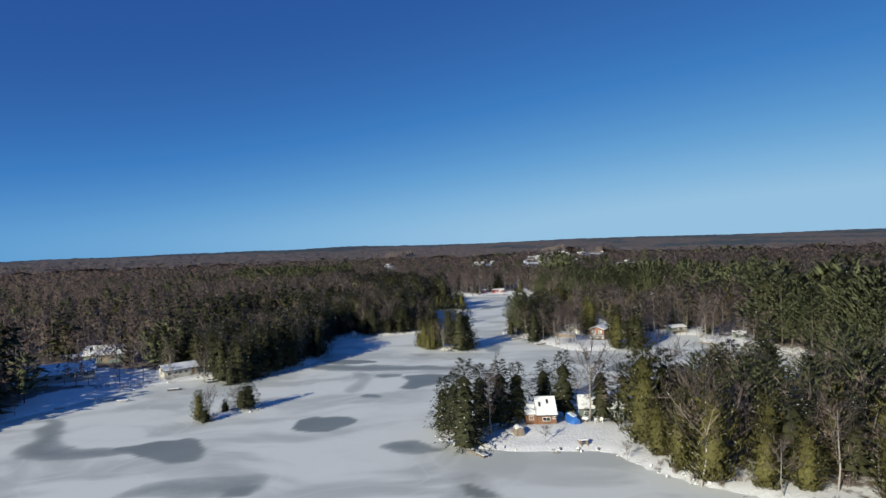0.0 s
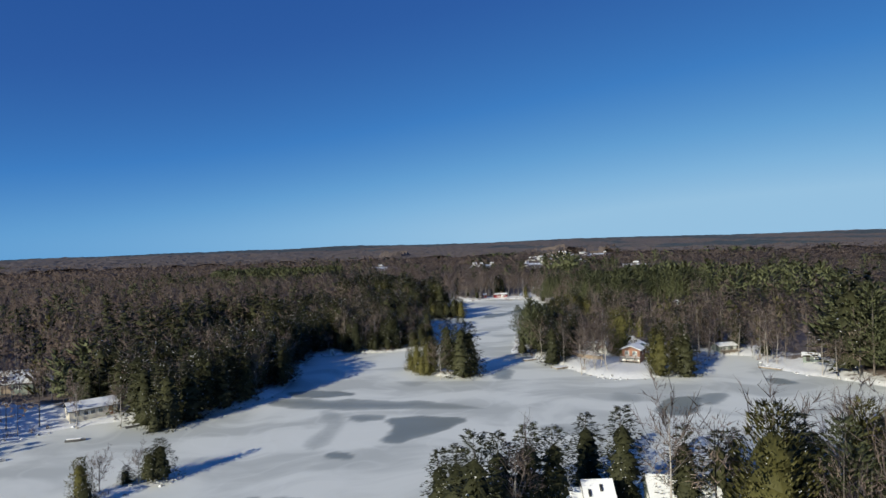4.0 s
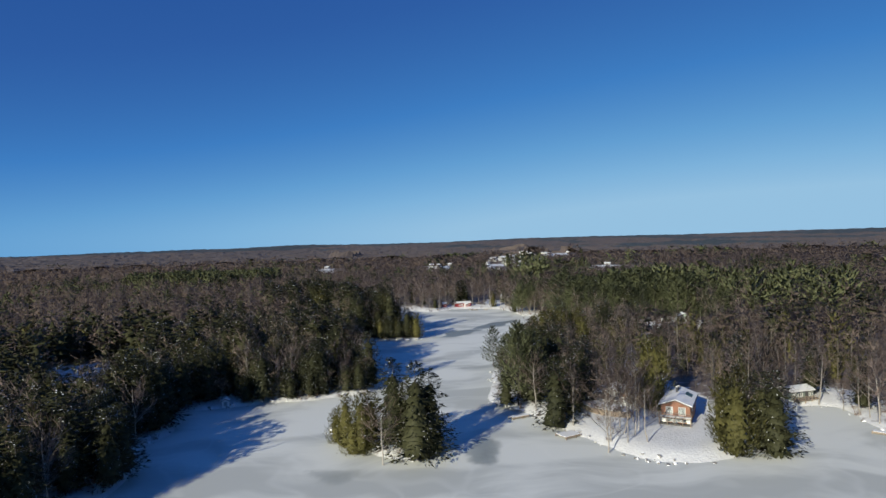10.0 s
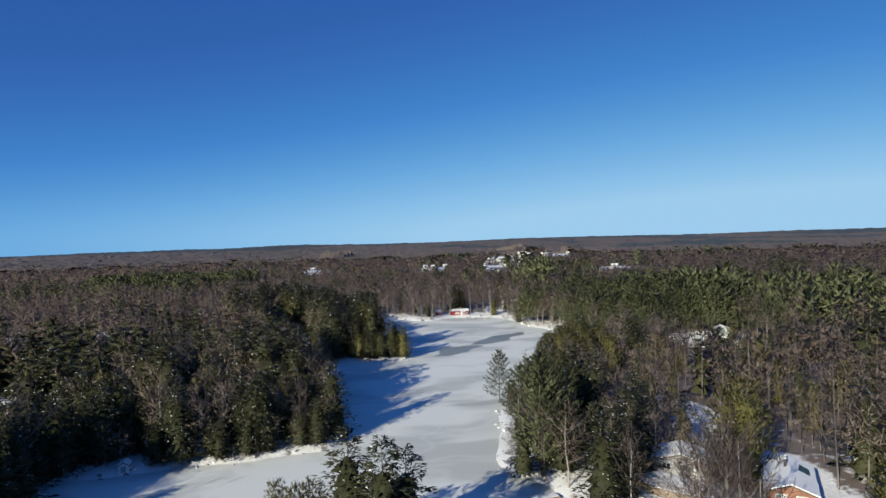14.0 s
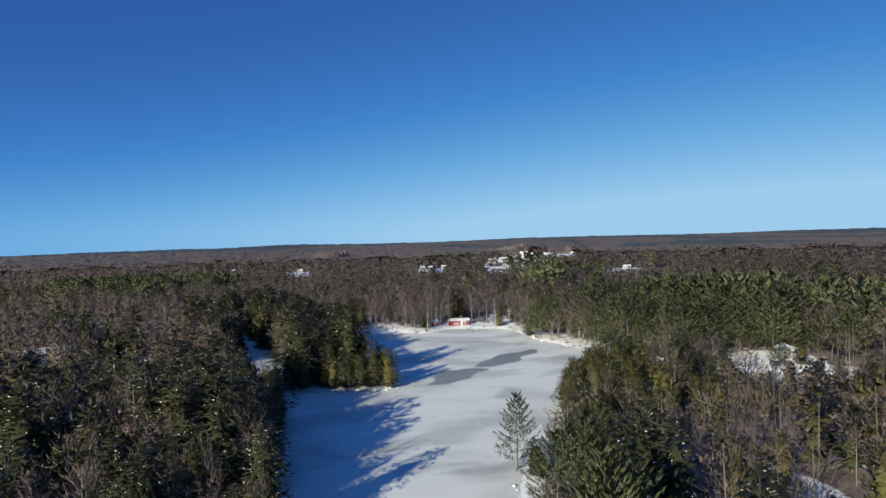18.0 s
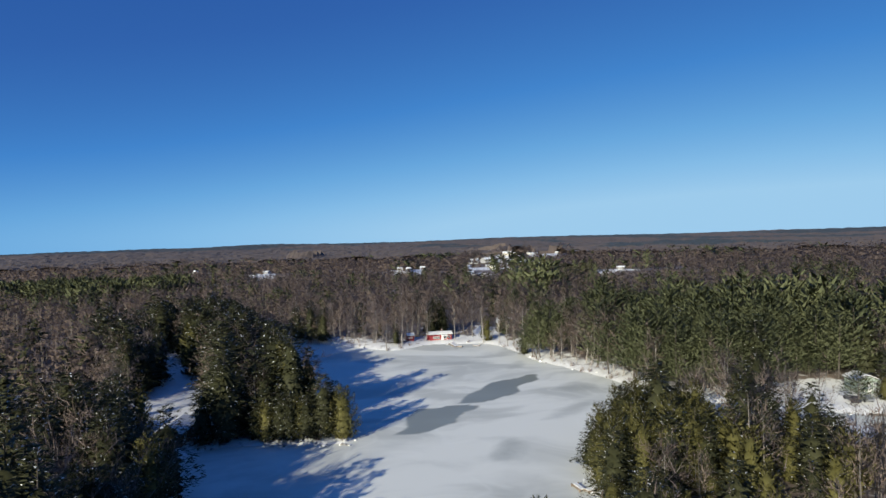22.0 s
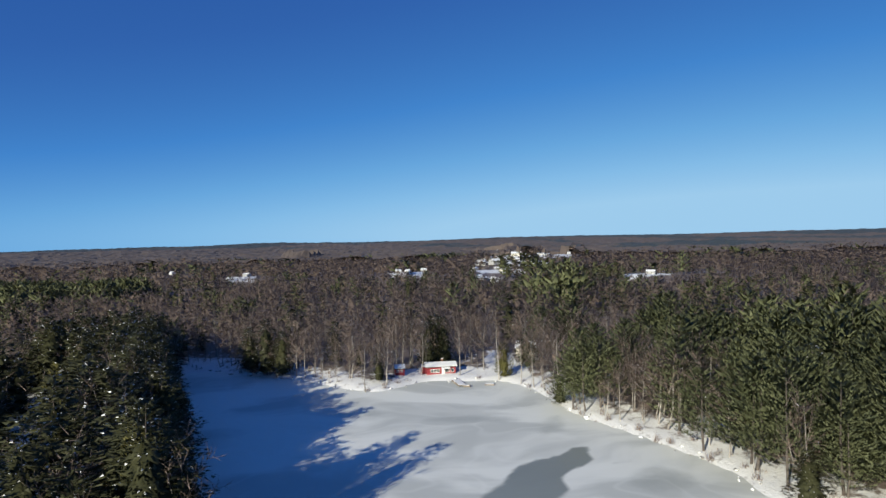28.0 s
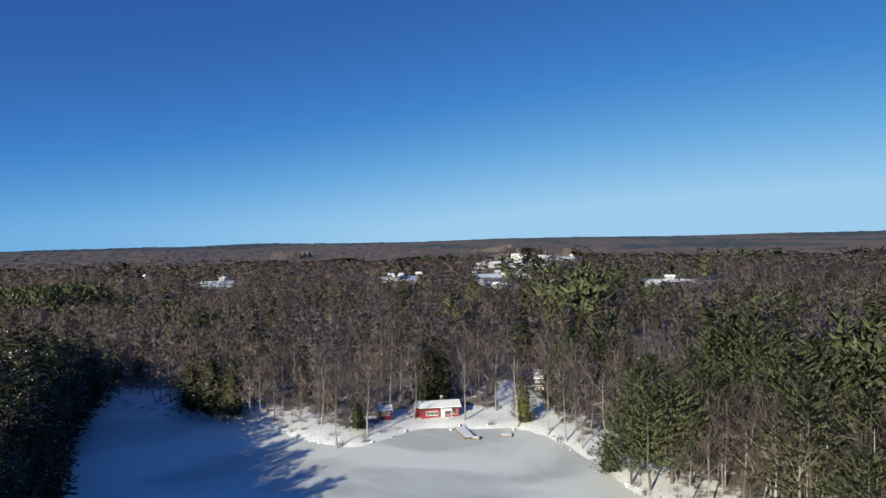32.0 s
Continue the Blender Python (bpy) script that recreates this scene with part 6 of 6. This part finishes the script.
def shore_things():
    dock(4.0, 115.6, 6.6, 111.6, 1.2, "short snow-covered plank dock at the point")
    dock(33.6, 233.2, 37.4, 235.0, 2.9, "square swim raft with clean snow on top", 0.5)
    dock(37.3, 235.2, 39.4, 236.0, 1.0, "narrow gangway from the shore to the raft", 0.5)
    dock(26.4, 247.6, 30.6, 249.2, 1.5, "snow-covered plank dock on the strait", 0.5)
    dock(93.2, 226.4, 97.2, 221.6, 1.5, "low plank dock along the bay shore")
    dock(46.4, 337.2, 46.9, 334.6, 0.9, "crooked snowy dock by the cedars")
    dock(47.2, 334.3, 50.4, 335.2, 0.9, "crooked snowy dock by the cedars")
    dock(45.4, 471.8, 46.4, 465.0, 2.0, "wide T-shaped dock before the red cabin")
    dock(46.6, 465.1, 48.3, 464.6, 1.0, "side arm of the wide dock")
    dock(52.5, 466.2, 54.9, 465.5, 1.4, "small float frozen into the ice", 0.25)
    dock(-54.2, 268.6, -44.0, 272.0, 0.9, "long low timber edging by the boathouse", 0.6)
    rowboat(-86.8, 163.8, 20, "upturned grey rowboat under snow on the ice")
    rowboat(-91.0, 165.4, 55, "upturned grey rowboat under snow on the ice", 3.2)
    rowboat(-78.3, 175.8, 12, "upturned dark rowboat under snow on the ice", 3.9, SHINGLE)
    rowboat(-70.6, 185.2, 35, "dark boat drawn up on the snowy bank", 3.6, SHINGLE)
    rowboat(-100.4, 158.4, 0, "small snow-covered boat at the shaded shore", 2.6)
    car(119.6, 367.9, 80, CAR_DARK, "dark car parked before the pale green house")
    car(122.2, 367.4, 78, CAR_GREY, "grey car parked before the pale green house")
    car(128.4, 372.6, 20, CAR_GREY, "snow-topped car beside the pale green house")


def far_town():
    """Houses of the far village, small and plain, with snowy roofs."""
    rng = random.Random(8)
    models = [house("far_house", "far white house with a snowy roof among fields", 300, 1720, 10, 9, 7, 3.2, 2, WHITE, "x", front=((-2.6, 1.0, 1.2, 1.3), (0, 1.0, 1.2, 1.3), (2.6, 1.0, 1.2, 1.3)), group="village houses"),
              house("far_house", "far cream house with a snowy roof among fields", 215, 1120, -20, 13, 8, 3, 2, CREAM, "x", front=((-5, 1, 1.6, 1.5), (0, 1, 1.6, 1.5), (5, 1, 1.6, 1.5)), group="village houses"),
              house("far_house", "far grey building with a wide snowy roof", 140, 890, 30, 11, 8, 3.2, 1.8, GREY, "x", front=((-4, 1, 1.6, 1.5), (1, 1, 1.6, 1.5)), group="village houses"),
              house("far_house", "far grey house with a snowy roof", 128, 905, 0, 9, 7, 3, 2, GREY, "x", front=((-3, 1, 1.4, 1.5), (2, 1, 1.4, 1.5)), group="village houses")]
    spots = [(52, 820, 0), (66, 830, 0), (44, 826, 0), (-70, 775, 2), (-146, 734, 0), (-156, 880, 0), (-96, 1363, 1), (-85, 1350, 0), (212, 708, 2)]
    for cx, cy, rx, ry, _ in (FIELDS[0], FIELDS[0], FIELDS[1], FIELDS[2], FIELDS[3], FIELDS[4], FIELDS[11]):
        for _ in range(4):
            spots.append((cx + rng.uniform(-0.9, 0.9) * rx, cy + rng.uniform(-0.9, 0.9) * ry, rng.choice((0, 0, 1, 2))))
    for x, y, k in spots:
        c = copy_thing(models[k], pose(x, y, ground_at(x, y), 0, 0, rng.uniform(-50, 50)))
        c.scale = [rng.uniform(0.38, 0.55)] * 3


def shore_stones():
    """Boulders and broken ice along the banks, and low brush."""
    rng = np.random.default_rng(3)
    bm = bmesh.new()
    bmesh.ops.create_icosphere(bm, subdivisions=1, radius=1)
    v0, f0 = np.array([v.co for v in bm.verts]), np.array([[v.index for v in f.verts] for f in bm.faces])
    bm.free()
    line = np.concatenate([LAKE[130:], ISLAND, ISLET, LAKE[:130]])
    V, Fc, o = [], [], 0
    P = line[rng.integers(0, len(line), 900)] + rng.normal(0, 1.6, (900, 2))
    D = land(P[:, 0], P[:, 1])
    P = P[(P[:, 1] > 80) & (D > -0.9) & (D < 1.6)]
    for p, z in zip(P, height(P[:, 0], P[:, 1])):
        s = rng.uniform(0.15, 0.5) * np.array([1, 1, 0.7]) * rng.uniform(0.7, 1.4, 3)
        v = v0 * (1 + rng.normal(0, 0.13, (len(v0), 1))) * s + [p[0], p[1], max(0.02, z)]
        V.append(v)
        Fc.append(f0 + o)
        o += len(v)
    tagged(new("shore_stones", mesh_from("shore_stones", np.concatenate(V), np.concatenate(Fc), [STONE, SNOW], rng.random(len(np.concatenate(Fc))) < 0.45)),
           "grey stones along the banks, half covered in snow", "stones", kind="stuff")
    # low brush
    x, y = scatter(rng, (-130, 80), (150, 520), 2.6)
    d = land(x, y)
    k = (d > 0.4) & (d < 26) & (rng.random(len(x)) < np.where(d < 4, 0.34, 0.16)) & (clear(x, y) < 0.4)
    x, y = x[k], y[k]
    z = height(x, y)
    n = 26
    N = len(x)
    a = rng.random((N, n)) * 6.283
    t = np.abs(rng.normal(0, 0.5, (N, n)))
    D = unit(np.stack([np.cos(a) * t, np.sin(a) * t, np.ones((N, n))], -1))
    L = rng.uniform(0.7, 2.6, N)[:, None] * rng.uniform(0.5, 1, (N, n))
    C = np.stack([x[:, None] + rng.normal(0, 0.35, (N, n)), y[:, None] + rng.normal(0, 0.35, (N, n)), np.repeat(z[:, None], n, 1) - 0.1], -1)
    v, f = blades(C.reshape(-1, 3), D.reshape(-1, 3), L.ravel(), np.full(N * n, 0.075), rng)
    tagged(new("brush", mesh_from("brush", v, f, [TWIG])), "low leafless brush on the snowy banks", "brush", kind="stuff")


build_orange_house()
build_deck_house()
build_peninsula()
build_west_houses()
build_bay_cottage()
build_red_cabin()
shore_things()
far_town()
shore_stones()
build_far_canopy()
plant()
